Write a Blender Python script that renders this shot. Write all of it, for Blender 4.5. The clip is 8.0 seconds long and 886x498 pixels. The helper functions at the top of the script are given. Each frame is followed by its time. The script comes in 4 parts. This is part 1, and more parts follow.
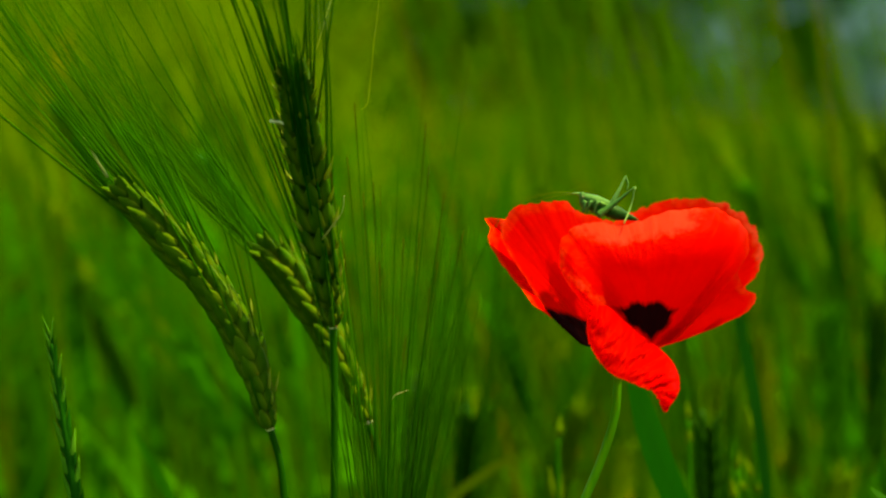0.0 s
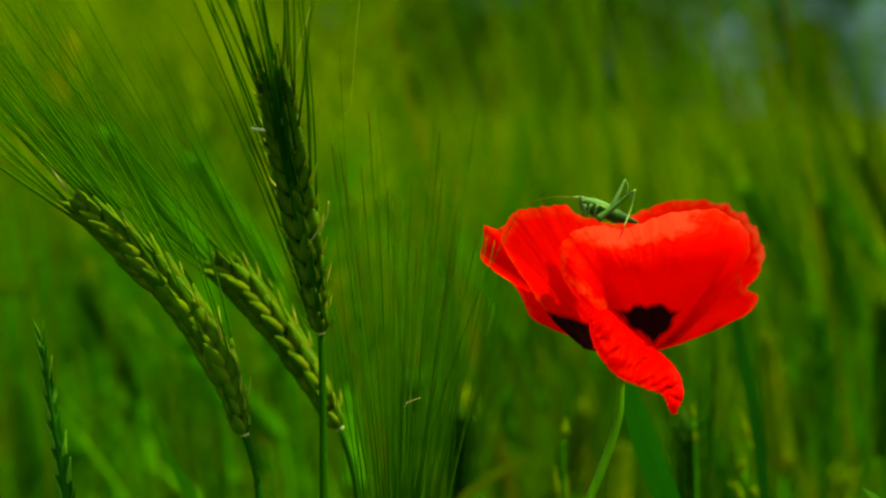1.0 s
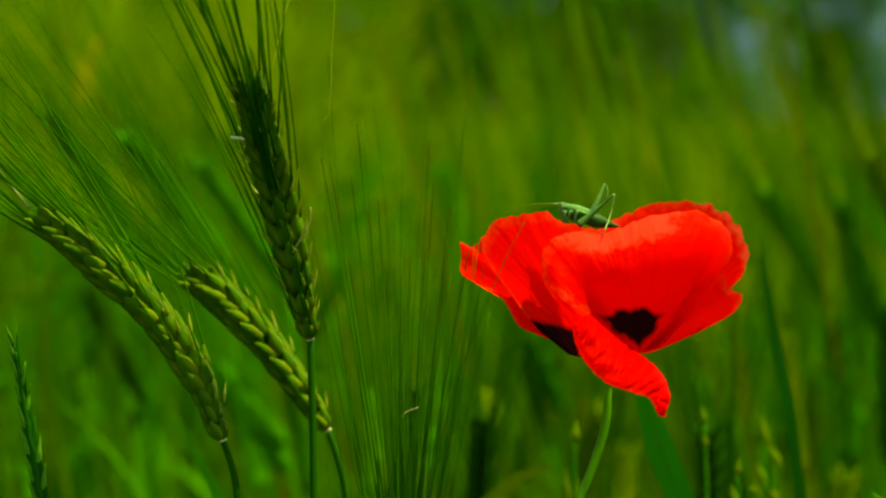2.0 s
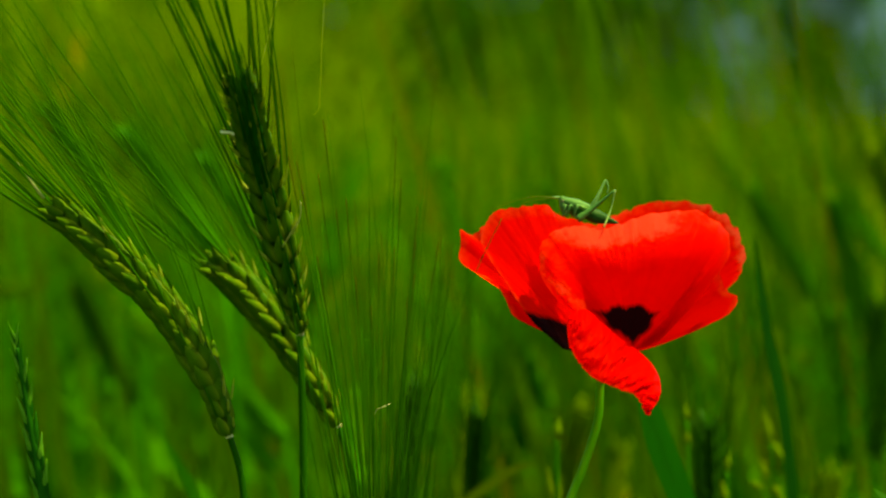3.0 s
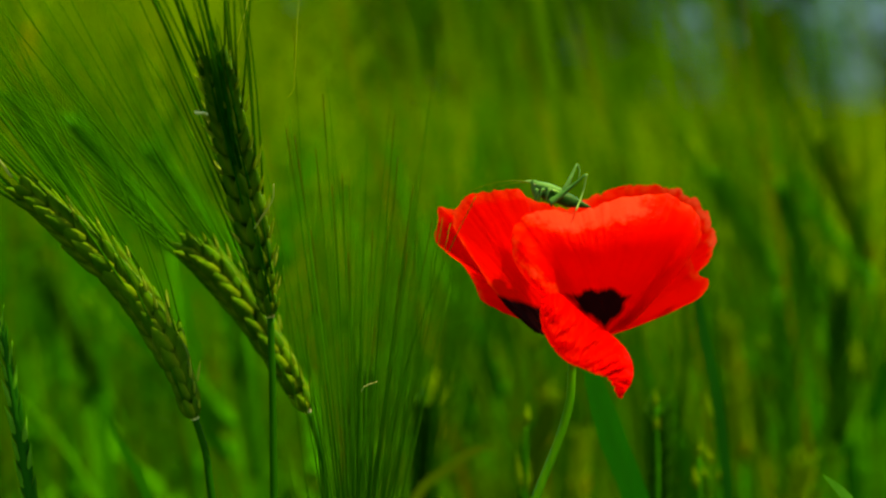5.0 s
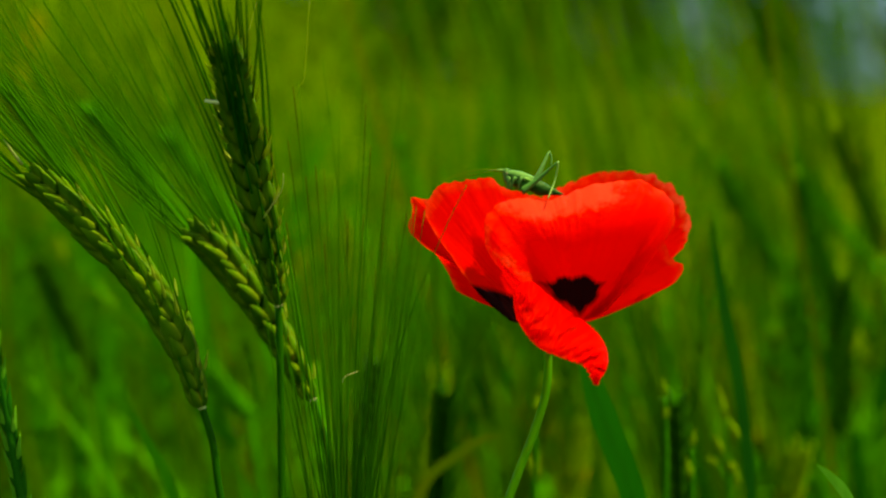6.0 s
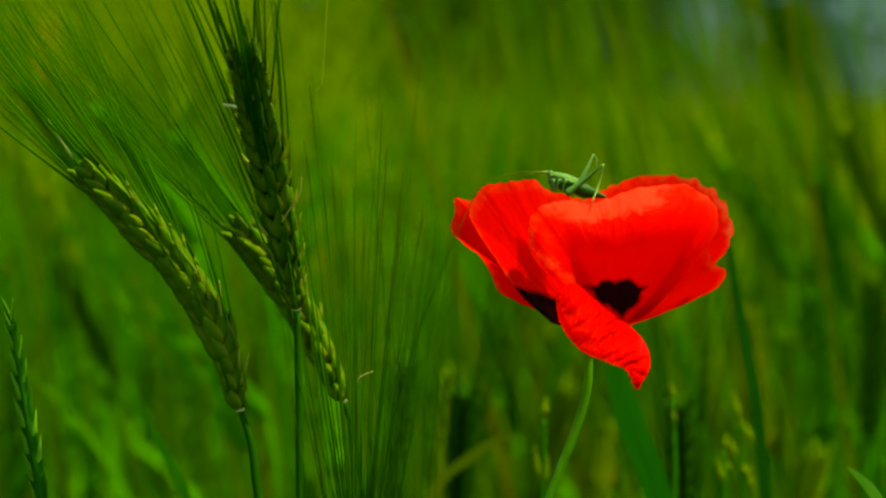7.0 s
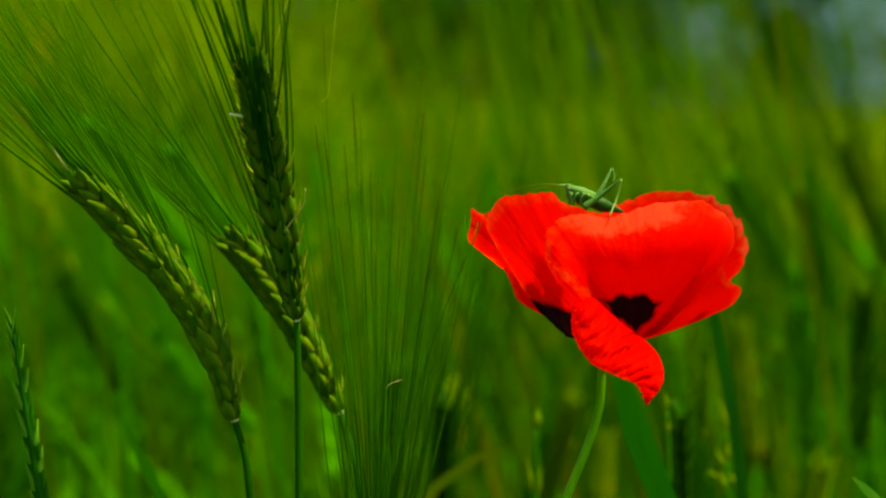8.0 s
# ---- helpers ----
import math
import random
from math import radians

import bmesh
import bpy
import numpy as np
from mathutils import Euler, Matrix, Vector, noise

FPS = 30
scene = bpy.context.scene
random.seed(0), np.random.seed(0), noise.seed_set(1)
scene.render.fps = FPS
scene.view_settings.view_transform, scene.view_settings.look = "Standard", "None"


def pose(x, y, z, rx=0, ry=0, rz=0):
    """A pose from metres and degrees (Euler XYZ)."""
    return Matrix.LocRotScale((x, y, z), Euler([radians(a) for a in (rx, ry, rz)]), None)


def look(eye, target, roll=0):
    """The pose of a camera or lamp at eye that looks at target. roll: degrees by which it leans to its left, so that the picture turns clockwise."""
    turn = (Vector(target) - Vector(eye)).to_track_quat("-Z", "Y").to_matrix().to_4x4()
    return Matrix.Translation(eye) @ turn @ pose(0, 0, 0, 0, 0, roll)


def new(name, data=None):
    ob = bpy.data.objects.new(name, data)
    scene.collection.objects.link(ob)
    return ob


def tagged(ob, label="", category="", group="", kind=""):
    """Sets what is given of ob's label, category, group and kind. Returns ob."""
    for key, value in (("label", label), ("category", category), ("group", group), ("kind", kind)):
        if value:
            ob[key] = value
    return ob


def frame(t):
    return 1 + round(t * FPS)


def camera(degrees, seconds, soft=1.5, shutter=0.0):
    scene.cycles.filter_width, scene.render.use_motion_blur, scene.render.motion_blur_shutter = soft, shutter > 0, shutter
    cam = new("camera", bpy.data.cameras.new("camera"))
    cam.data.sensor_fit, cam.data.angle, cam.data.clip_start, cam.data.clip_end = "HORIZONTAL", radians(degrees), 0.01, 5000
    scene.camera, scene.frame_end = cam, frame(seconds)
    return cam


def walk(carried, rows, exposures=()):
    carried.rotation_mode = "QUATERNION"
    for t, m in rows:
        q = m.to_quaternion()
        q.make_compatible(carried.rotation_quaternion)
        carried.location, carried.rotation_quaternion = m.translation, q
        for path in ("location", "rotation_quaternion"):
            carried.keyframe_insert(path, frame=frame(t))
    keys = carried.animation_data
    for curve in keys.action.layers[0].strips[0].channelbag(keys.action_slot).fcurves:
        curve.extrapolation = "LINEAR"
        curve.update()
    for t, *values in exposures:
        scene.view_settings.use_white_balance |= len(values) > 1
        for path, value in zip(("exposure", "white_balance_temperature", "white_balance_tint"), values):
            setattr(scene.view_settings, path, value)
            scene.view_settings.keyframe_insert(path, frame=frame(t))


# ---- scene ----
LENS = 24.0
cam = camera(LENS, 8.0, soft=2.4)
EYE = Vector((0.0, 0.0, 0.80))
TILT = -3.7
# seconds, turn to the left, turn upwards (degrees), of a camera held in one place
CAM_ROWS = [(0, 0, 0.143), (0.5, 0, 0.15), (1, 0.23, 0.166), (1.5, 0.571, 0.203), (1.7, 0.725, 0.23), (2.07, 0.82, 0.259), (2.43, 0.778, 0.268),
            (2.8, 0.618, 0.222), (3, 0.424, 0.147), (3.5, 0, 0), (4, -0.428, -0.043), (4.5, -0.678, -0.111), (4.7, -0.743, -0.143), (5.07, -0.839, -0.212),
            (5.43, -0.908, -0.316), (5.8, -0.829, -0.411), (6, -0.655, -0.479), (6.5, -0.345, -0.475), (7, -0.297, -0.396), (7.5, -0.416, -0.174),
            (8, -0.46, -0.115)]
walk(cam, [(t, pose(*EYE, 90 + TILT + up, 0, left)) for t, left, up in CAM_ROWS])
cam.data.dof.use_dof = True
cam.data.dof.focus_distance = 0.508
cam.data.dof.aperture_fstop = 11.0

# ---- light: high sun behind the flower, to its right ----
SUN_TO = Vector((0.36, -0.03, 0.92)).normalized()
world = bpy.data.worlds.new("sky")
scene.world = world
world.use_nodes = True
wn = world.node_tree
sky = wn.nodes.new("ShaderNodeTexSky")
sky.sky_type, sky.sun_disc = "NISHITA", False
sky.sun_elevation = math.asin(SUN_TO.z)
sky.sun_rotation = math.atan2(SUN_TO.x, SUN_TO.y)
wn.links.new(sky.outputs["Color"], wn.nodes["Background"].inputs["Color"])
wn.nodes["Background"].inputs["Strength"].default_value = 0.125
sun = new("sun", bpy.data.lights.new("sun", "SUN"))
sun.data.energy, sun.data.angle, sun.data.color = 4.3, radians(0.55), (1.0, 0.94, 0.80)
sun.matrix_world = look(SUN_TO * 20, (0, 0, 0))
scene.view_settings.exposure = 1.50
scene.view_settings.use_white_balance = True
scene.view_settings.white_balance_temperature, scene.view_settings.white_balance_tint = 8200, -6


# ---- materials ----
def nodes_of(name):
    m = bpy.data.materials.new(name)
    m.use_nodes = True
    t = m.node_tree
    t.nodes.clear()
    return m, t, t.nodes.new("ShaderNodeOutputMaterial")


def mathn(t, op, a, b=None, clamp=False):
    n = t.nodes.new("ShaderNodeMath")
    n.operation, n.use_clamp = op, clamp
    for i, v in enumerate((a, b)):
        if v is None:
            continue
        if isinstance(v, (int, float)):
            n.inputs[i].default_value = v
        else:
            t.links.new(v, n.inputs[i])
    return n.outputs[0]


def noisen(t, scale, detail=3.0, coord=None, rough=0.55):
    n = t.nodes.new("ShaderNodeTexNoise")
    n.inputs["Scale"].default_value, n.inputs["Detail"].default_value, n.inputs["Roughness"].default_value = scale, detail, rough
    if coord is not None:
        t.links.new(coord, n.inputs["Vector"])
    return n.outputs["Fac"]


def mixc(t, fac, a, b):
    n = t.nodes.new("ShaderNodeMix")
    n.data_type = "RGBA"
    for i, v in ((0, fac), (6, a), (7, b)):
        if isinstance(v, (int, float)):
            n.inputs[i].default_value = v
        elif isinstance(v, tuple):
            n.inputs[i].default_value = (*v, 1)
        else:
            t.links.new(v, n.inputs[i])
    return n.outputs[2]


def plant_mat(name, low, high, grain=900.0, through_light=0.4, rough=0.5, island=False, stretch=0.12, gloss=0.4, extra=None, tip=None, edge=None):
    """Living green tissue: two tones by piece and by stain, fine streaks, light passing through."""
    m, t, out = nodes_of(name)
    tc = t.nodes.new("ShaderNodeTexCoord")
    mp = t.nodes.new("ShaderNodeMapping")
    mp.inputs["Scale"].default_value = (1, 1, stretch)
    t.links.new(tc.outputs["Object"], mp.inputs["Vector"])
    fine = noisen(t, grain, 2.0, mp.outputs[0])
    broad = noisen(t, grain * 0.06, 3.0, tc.outputs["Object"])
    if island:
        rnd = t.nodes.new("ShaderNodeNewGeometry").outputs["Random Per Island"]
    else:
        rnd = t.nodes.new("ShaderNodeObjectInfo").outputs["Random"]
    f = mathn(t, "ADD", mathn(t, "MULTIPLY", rnd, 0.45), mathn(t, "MULTIPLY", mathn(t, "SUBTRACT", broad, 0.3), 0.8))
    f = mathn(t, "ADD", f, mathn(t, "MULTIPLY", mathn(t, "SUBTRACT", fine, 0.5), 0.7), clamp=True)
    col = mixc(t, f, low, high)
    if extra:
        col = mixc(t, mathn(t, "MULTIPLY", mathn(t, "GREATER_THAN", rnd, 1 - extra[1]), 0.8), col, extra[0])
    if tip:
        high_up = t.nodes.new("ShaderNodeSeparateXYZ")
        t.links.new(tc.outputs["Generated"], high_up.inputs[0])
        col = mixc(t, mathn(t, "MULTIPLY", mathn(t, "SUBTRACT", high_up.outputs[2], 0.78), 6.0, clamp=True), col, tip)
    if edge:
        # pale nerves along both flanks of a husk, and a pale beak
        across = t.nodes.new("ShaderNodeSeparateXYZ")
        t.links.new(tc.outputs["Generated"], across.inputs[0])
        flank = mathn(t, "MULTIPLY", mathn(t, "ABSOLUTE", mathn(t, "SUBTRACT", across.outputs[0], 0.5)), 2.0)
        flank = mathn(t, "POWER", flank, 3.0)
        beak = mathn(t, "MULTIPLY", mathn(t, "SUBTRACT", across.outputs[2], 0.84), 2.6, clamp=True)
        col = mixc(t, mathn(t, "MULTIPLY", mathn(t, "MAXIMUM", flank, beak), 0.65), col, edge)
    p = t.nodes.new("ShaderNodeBsdfPrincipled")
    t.links.new(col, p.inputs["Base Color"])
    p.inputs["Roughness"].default_value = rough
    p.inputs["Specular IOR Level"].default_value = gloss * 0.5
    p.inputs["Specular Tint"].default_value = (0.7, 1.0, 0.06, 1)
    bump = t.nodes.new("ShaderNodeBump")
    bump.inputs["Strength"].default_value, bump.inputs["Distance"].default_value = 0.5, 0.0003
    t.links.new(fine, bump.inputs["Height"])
    t.links.new(bump.outputs[0], p.inputs["Normal"])
    tr = t.nodes.new("ShaderNodeBsdfTranslucent")
    t.links.new(mixc(t, 0.5, col, high), tr.inputs["Color"])
    ms = t.nodes.new("ShaderNodeMixShader")
    ms.inputs[0].default_value = through_light
    t.links.new(p.outputs[0], ms.inputs[1])
    t.links.new(tr.outputs[0], ms.inputs[2])
    t.links.new(ms.outputs[0], out.inputs["Surface"])
    return m


def petal_mat():
    """Thin red petal tissue with radial veins along the UV map; the blotch attribute is the depth inside the dark blotch, in mm."""
    m, t, out = nodes_of("petal_red")
    tc = t.nodes.new("ShaderNodeTexCoord")
    mp = t.nodes.new("ShaderNodeMapping")
    mp.inputs["Scale"].default_value = (60, 3.5, 1)
    t.links.new(tc.outputs["UV"], mp.inputs["Vector"])
    veins = noisen(t, 1.0, 3.0, mp.outputs[0])
    cloud = noisen(t, 90.0, 3.0, tc.outputs["Object"])
    col = mixc(t, mathn(t, "MULTIPLY", veins, 0.8), (0.90, 0.0008, 0.0008), (0.76, 0.0006, 0.0008))
    col = mixc(t, mathn(t, "MULTIPLY", mathn(t, "SUBTRACT", cloud, 0.45), 1.1, clamp=True), col, (0.92, 0.0015, 0.001))
    # the rim's sky sheen is put into its colour, in crumpled paler patches
    uvs = t.nodes.new("ShaderNodeSeparateXYZ")
    t.links.new(tc.outputs["UV"], uvs.inputs[0])
    rim = mathn(t, "MULTIPLY", mathn(t, "SUBTRACT", uvs.outputs[1], 0.92), 10.0, clamp=True)
    crumple = noisen(t, 420.0, 4.0, tc.outputs["Object"], 0.65)
    col = mixc(t, mathn(t, "MULTIPLY", rim, mathn(t, "MULTIPLY", mathn(t, "SUBTRACT", crumple, 0.34), 3.0, clamp=True)), col, (0.95, 0.066, 0.016))
    # paler rim bands, on the broad petal its painted sheen: depth inside, in mm
    pale_at = t.nodes.new("ShaderNodeAttribute")
    pale_at.attribute_name = "pale"
    paled = mathn(t, "ADD", mathn(t, "MULTIPLY", pale_at.outputs["Fac"], 0.8), mathn(t, "MULTIPLY", mathn(t, "SUBTRACT", crumple, 0.42), 3.0), clamp=True)
    col = mixc(t, mathn(t, "MULTIPLY", paled, 0.8), col, (0.95, 0.075, 0.026))
    at = t.nodes.new("ShaderNodeAttribute")
    at.attribute_name = "blotch"
    mask = mathn(t, "ADD", mathn(t, "MULTIPLY", at.outputs["Fac"], 0.9), mathn(t, "MULTIPLY", mathn(t, "SUBTRACT", veins, 0.5), 1.6), clamp=True)
    col = mixc(t, mask, col, (0.010, 0.0015, 0.002))
    p = t.nodes.new("ShaderNodeBsdfPrincipled")
    t.links.new(col, p.inputs["Base Color"])
    p.inputs["Roughness"].default_value, p.inputs["Specular IOR Level"].default_value = 0.42, 0.032
    p.inputs["Specular Tint"].default_value = (1.0, 0.24, 0.10, 1)
    bump = t.nodes.new("ShaderNodeBump")
    bump.inputs["Strength"].default_value, bump.inputs["Distance"].default_value = 0.6, 0.0006
    t.links.new(mathn(t, "ADD", veins, mathn(t, "MULTIPLY", crumple, 1.2)), bump.inputs["Height"])
    t.links.new(bump.outputs[0], p.inputs["Normal"])
    tr = t.nodes.new("ShaderNodeBsdfTranslucent")
    t.links.new(col, tr.inputs["Color"])
    ms = t.nodes.new("ShaderNodeMixShader")
    ms.inputs[0].default_value = 0.72
    t.links.new(p.outputs[0], ms.inputs[1])
    t.links.new(tr.outputs[0], ms.inputs[2])
    t.links.new(ms.outputs[0], out.inputs["Surface"])
    return m


def ground_mat(name, a, b, c, scale):
    m, t, out = nodes_of(name)
    tc = t.nodes.new("ShaderNodeTexCoord")
    broad, fine = noisen(t, scale, 5.0, tc.outputs["Object"]), noisen(t, scale * 30, 4.0, tc.outputs["Object"])
    col = mixc(t, broad, a, b)
    col = mixc(t, mathn(t, "MULTIPLY", mathn(t, "SUBTRACT", fine, 0.42), 2.5, clamp=True), col, c)
    p = t.nodes.new("ShaderNodeBsdfPrincipled")
    p.inputs["Roughness"].default_value = 0.95
    t.links.new(col, p.inputs["Base Color"])
    bump = t.nodes.new("ShaderNodeBump")
    bump.inputs["Strength"].default_value, bump.inputs["Distance"].default_value = 0.8, 0.03
    t.links.new(fine, bump.inputs["Height"])
    t.links.new(bump.outputs[0], p.inputs["Normal"])
    t.links.new(p.outputs[0], out.inputs["Surface"])
    return m


PETAL = petal_mat()
KERNEL = plant_mat("barley_kernel", (0.015, 0.072, 0.002), (0.080, 0.165, 0.004), 11, 0.18, 0.55, gloss=0.05, edge=(0.21, 0.25, 0.010))
SOFT_EAR = plant_mat("green_ear", (0.014, 0.130, 0.001), (0.060, 0.27, 0.001), 400, 0.4, 0.5, gloss=0.2)
SOFT_LEAF = plant_mat("soft_leaf", (0.009, 0.070, 0.001), (0.030, 0.135, 0.001), 250, 0.3, 0.5, gloss=0.1)
# ear green with the shade of backlit ears put into the colour
SHADED_EAR = plant_mat("shaded_ear", (0.006, 0.040, 0.001), (0.022, 0.085, 0.001), 400, 0.15, 0.5, gloss=0.1)
AWN = plant_mat("barley_awn", (0.016, 0.095, 0.001), (0.058, 0.190, 0.001), 500, 0.35, 0.6, gloss=0.02)
RED_AWN = plant_mat("ripening_awn", (0.016, 0.100, 0.001), (0.055, 0.20, 0.001), 500, 0.4, 0.5, gloss=0.06, tip=(0.042, 0.030, 0.001))
# darker copy of the awn green, with the ear's own shade in it
SHADED_AWN = plant_mat("shaded_awn", (0.004, 0.052, 0.001), (0.013, 0.098, 0.001), 500, 0.25, 0.6, gloss=0.02)
# glints on the ears as a pale colour; also on one withered awn
GLINT_AND_AWN = plant_mat("pale_glint_and_awn", (0.20, 0.30, 0.012), (0.48, 0.52, 0.06), 11, 0.45, 0.4, gloss=0.2)
# straw whitened in its colour to show glints on nodes and a short awn
GLINT_STRAW = plant_mat("glint_straw", (0.66, 0.62, 0.20), (0.82, 0.78, 0.36), 500, 0.2, 0.3)
DRY = plant_mat("dry_straw", (0.30, 0.33, 0.06), (0.55, 0.55, 0.18), 500, 0.3, 0.35)
STEM = plant_mat("stem_green", (0.006, 0.055, 0.001), (0.020, 0.115, 0.002), 400, 0.25, 0.5, gloss=0.12)
POPPY_STEM = plant_mat("poppy_stem", (0.030, 0.190, 0.004), (0.130, 0.370, 0.010), 500, 0.4, 0.4, gloss=0.3)
LEAF = plant_mat("leaf_green", (0.006, 0.10, 0.002), (0.016, 0.17, 0.004), 250, 0.5, 0.45, gloss=0.2)
# leaf green darkened to hold the shade on one upright leaf
SHADED_LEAF = plant_mat("shaded_leaf", (0.003, 0.050, 0.002), (0.010, 0.100, 0.003), 250, 0.3, 0.45, gloss=0.2)
RUST_LEAF = plant_mat("withering_leaf", (0.055, 0.17, 0.002), (0.20, 0.13, 0.005), 60, 0.4, 0.5)
SPIKE = plant_mat("ryegrass_green", (0.006, 0.070, 0.003), (0.020, 0.135, 0.004), 600, 0.4, 0.5, gloss=0.08)
SPIKE_EDGE = plant_mat("ryegrass_pale", (0.060, 0.24, 0.008), (0.17, 0.40, 0.022), 600, 0.45, 0.45, gloss=0.2)
FIELD = plant_mat("field_green", (0.029, 0.153, 0.0010), (0.092, 0.330, 0.002), 60, 0.5, 0.5, island=True, gloss=0.0)
FIELD_EAR = plant_mat("field_ear_green", (0.085, 0.195, 0.0008), (0.24, 0.325, 0.001), 60, 0.5, 0.5, island=True, gloss=0.0, extra=((0.30, 0.24, 0.004), 0.06))
INSECT = plant_mat("insect_green", (0.035, 0.115, 0.014), (0.105, 0.210, 0.040), 1200, 0.12, 0.5, stretch=1.0, gloss=0.25)
INSECT_DARK = plant_mat("insect_dark_green", (0.006, 0.035, 0.004), (0.030, 0.100, 0.012), 1500, 0.08, 0.5, stretch=1.0, gloss=0.25)
INSECT_PALE = plant_mat("insect_pale", (0.09, 0.21, 0.022), (0.20, 0.32, 0.06), 1200, 0.15, 0.35, stretch=1.0)
EYE_MAT = plant_mat("insect_eye", (0.10, 0.10, 0.03), (0.2, 0.2, 0.07), 2000, 0.0, 0.15, stretch=1.0)
BUSH = plant_mat("bush_leaf", (0.012, 0.065, 0.0008), (0.045, 0.155, 0.001), 3, 0.4, 0.5, island=True, stretch=1.0, gloss=0.0)
BARK = ground_mat("bark", (0.05, 0.035, 0.02), (0.10, 0.07, 0.04), (0.03, 0.02, 0.012), 8)
GRASS_STALK = plant_mat("grass_stalk", (0.016, 0.095, 0.0008), (0.13, 0.23, 0.001), 40, 0.45, 0.5, island=True, gloss=0.0, extra=((0.17, 0.10, 0.002), 0.20))
SOIL = ground_mat("soil", (0.024, 0.045, 0.005), (0.045, 0.055, 0.012), (0.016, 0.060, 0.003), 1.2)
# distance haze is put into the hills' blue base colour
HAZE_HILL = ground_mat("far_hill_haze", (0.010, 0.036, 0.060), (0.017, 0.048, 0.088), (0.013, 0.043, 0.050), 0.01)

# ---- geometry helpers ----
FOCAL = 784.0 / math.tan(radians(LENS / 2))
AHEAD = Vector((0, math.cos(radians(TILT)), math.sin(radians(TILT))))
UP = Vector((0, -math.sin(radians(TILT)), math.cos(radians(TILT))))
SIDE = Vector((1, 0, 0))


def P(px, py, d=0.52):
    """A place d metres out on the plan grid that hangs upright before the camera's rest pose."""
    return EYE + d * (AHEAD + (px - 784) / FOCAL * SIDE - (py - 441) / FOCAL * UP)


def spline(pts, n):
    """n + 1 places evenly spread along a smooth line through pts."""
    pts = [Vector(p) for p in pts]
    last = len(pts) - 1
    gap = [max((q - p).length, 1e-6) for p, q in zip(pts, pts[1:])]
    slope = [(q - p) / g for p, q, g in zip(pts, pts[1:], gap)]
    tan = [slope[0]] + [(slope[k - 1] * gap[k] + slope[k] * gap[k - 1]) / (gap[k - 1] + gap[k]) for k in range(1, last)] + [slope[-1]]
    out = []
    for i in range(n + 1):
        s = i / n * last
        k = min(int(s), last - 1)
        f = s - k
        out.append(pts[k] * (2 * f ** 3 - 3 * f * f + 1) + tan[k] * gap[k] * (f ** 3 - 2 * f * f + f)
                   + pts[k + 1] * (3 * f * f - 2 * f ** 3) + tan[k + 1] * gap[k] * (f ** 3 - f * f))
    return out


def add_tube(bm, pts, radius, sides=8, cap=True):
    """A tapering round tube along pts; radius is a function of 0..1."""
    rings, n = [], len(pts) - 1
    for i, p in enumerate(pts):
        d = (pts[min(i + 1, n)] - pts[max(i - 1, 0)]).normalized()
        a = d.cross(Vector((0.13, 0.97, 0.2))).normalized()
        b = d.cross(a)
        r = radius(i / n)
        rings.append([bm.verts.new(p + (a * math.cos(w) + b * math.sin(w)) * r) for w in (2 * math.pi * k / sides for k in range(sides))])
    for q, w in zip(rings, rings[1:]):
        for k in range(sides):
            bm.faces.new((q[k], q[(k + 1) % sides], w[(k + 1) % sides], w[k]))
    if cap:
        bm.faces.new(rings[0][::-1])
        bm.faces.new(rings[-1])
    return bm


def tube(pts, radius, sides=8, n=None):
    bm = bmesh.new()
    return add_tube(bm, spline(pts, n) if n else pts, radius, sides)


def blob(center, axis, flat, length, wide, thick, rings=10, sides=12, shape=None):
    """A rounded body along axis, wide across and thick along flat."""
    bm = bmesh.new()
    z = Vector(axis).normalized()
    y = (Vector(flat) - z * z.dot(Vector(flat))).normalized()
    x = y.cross(z)
    last = None
    for i in range(rings + 1):
        s = i / rings
        r = shape(s) if shape else math.sqrt(max(0.0, 1 - (2 * s - 1) ** 2))
        r = max(r, 0.03)
        ring = [bm.verts.new(Vector(center) + z * (s - 0.5) * length + (x * math.cos(a) * wide + y * math.sin(a) * thick) * 0.5 * r)
                for a in (2 * math.pi * k / sides for k in range(sides))]
        if last:
            for k in range(sides):
                bm.faces.new((last[k], last[(k + 1) % sides], ring[(k + 1) % sides], ring[k]))
        else:
            bm.faces.new(ring[::-1])
        last = ring
    bm.faces.new(last)
    return bm


ORIGIN = {}


def part(name, bm, material, parent, label="", origin=None):
    """One mesh object under a thing or a part. The bmesh is in world places; origin is its pivot."""
    me = bpy.data.meshes.new(name)
    o = Vector(origin) if origin is not None else ORIGIN[parent].copy()
    bmesh.ops.transform(bm, matrix=Matrix.Translation(-o), verts=bm.verts)
    bm.normal_update()
    bm.to_mesh(me)
    bm.free()
    me.polygons.foreach_set("use_smooth", [True] * len(me.polygons))
    me.materials.append(material)
    ob = new(name, me)
    ORIGIN[ob] = o
    if parent is not None:
        ob.parent = parent
        ob.location = o - ORIGIN[parent]
    else:
        ob.location = o
    return tagged(ob, label)


def thing(name, base, label, category, group="", kind=""):
    ob = new(name)
    ob.empty_display_size = 0.02
    ob.location = base
    ORIGIN[ob] = Vector(base)
    return tagged(ob, label, category, group, kind)


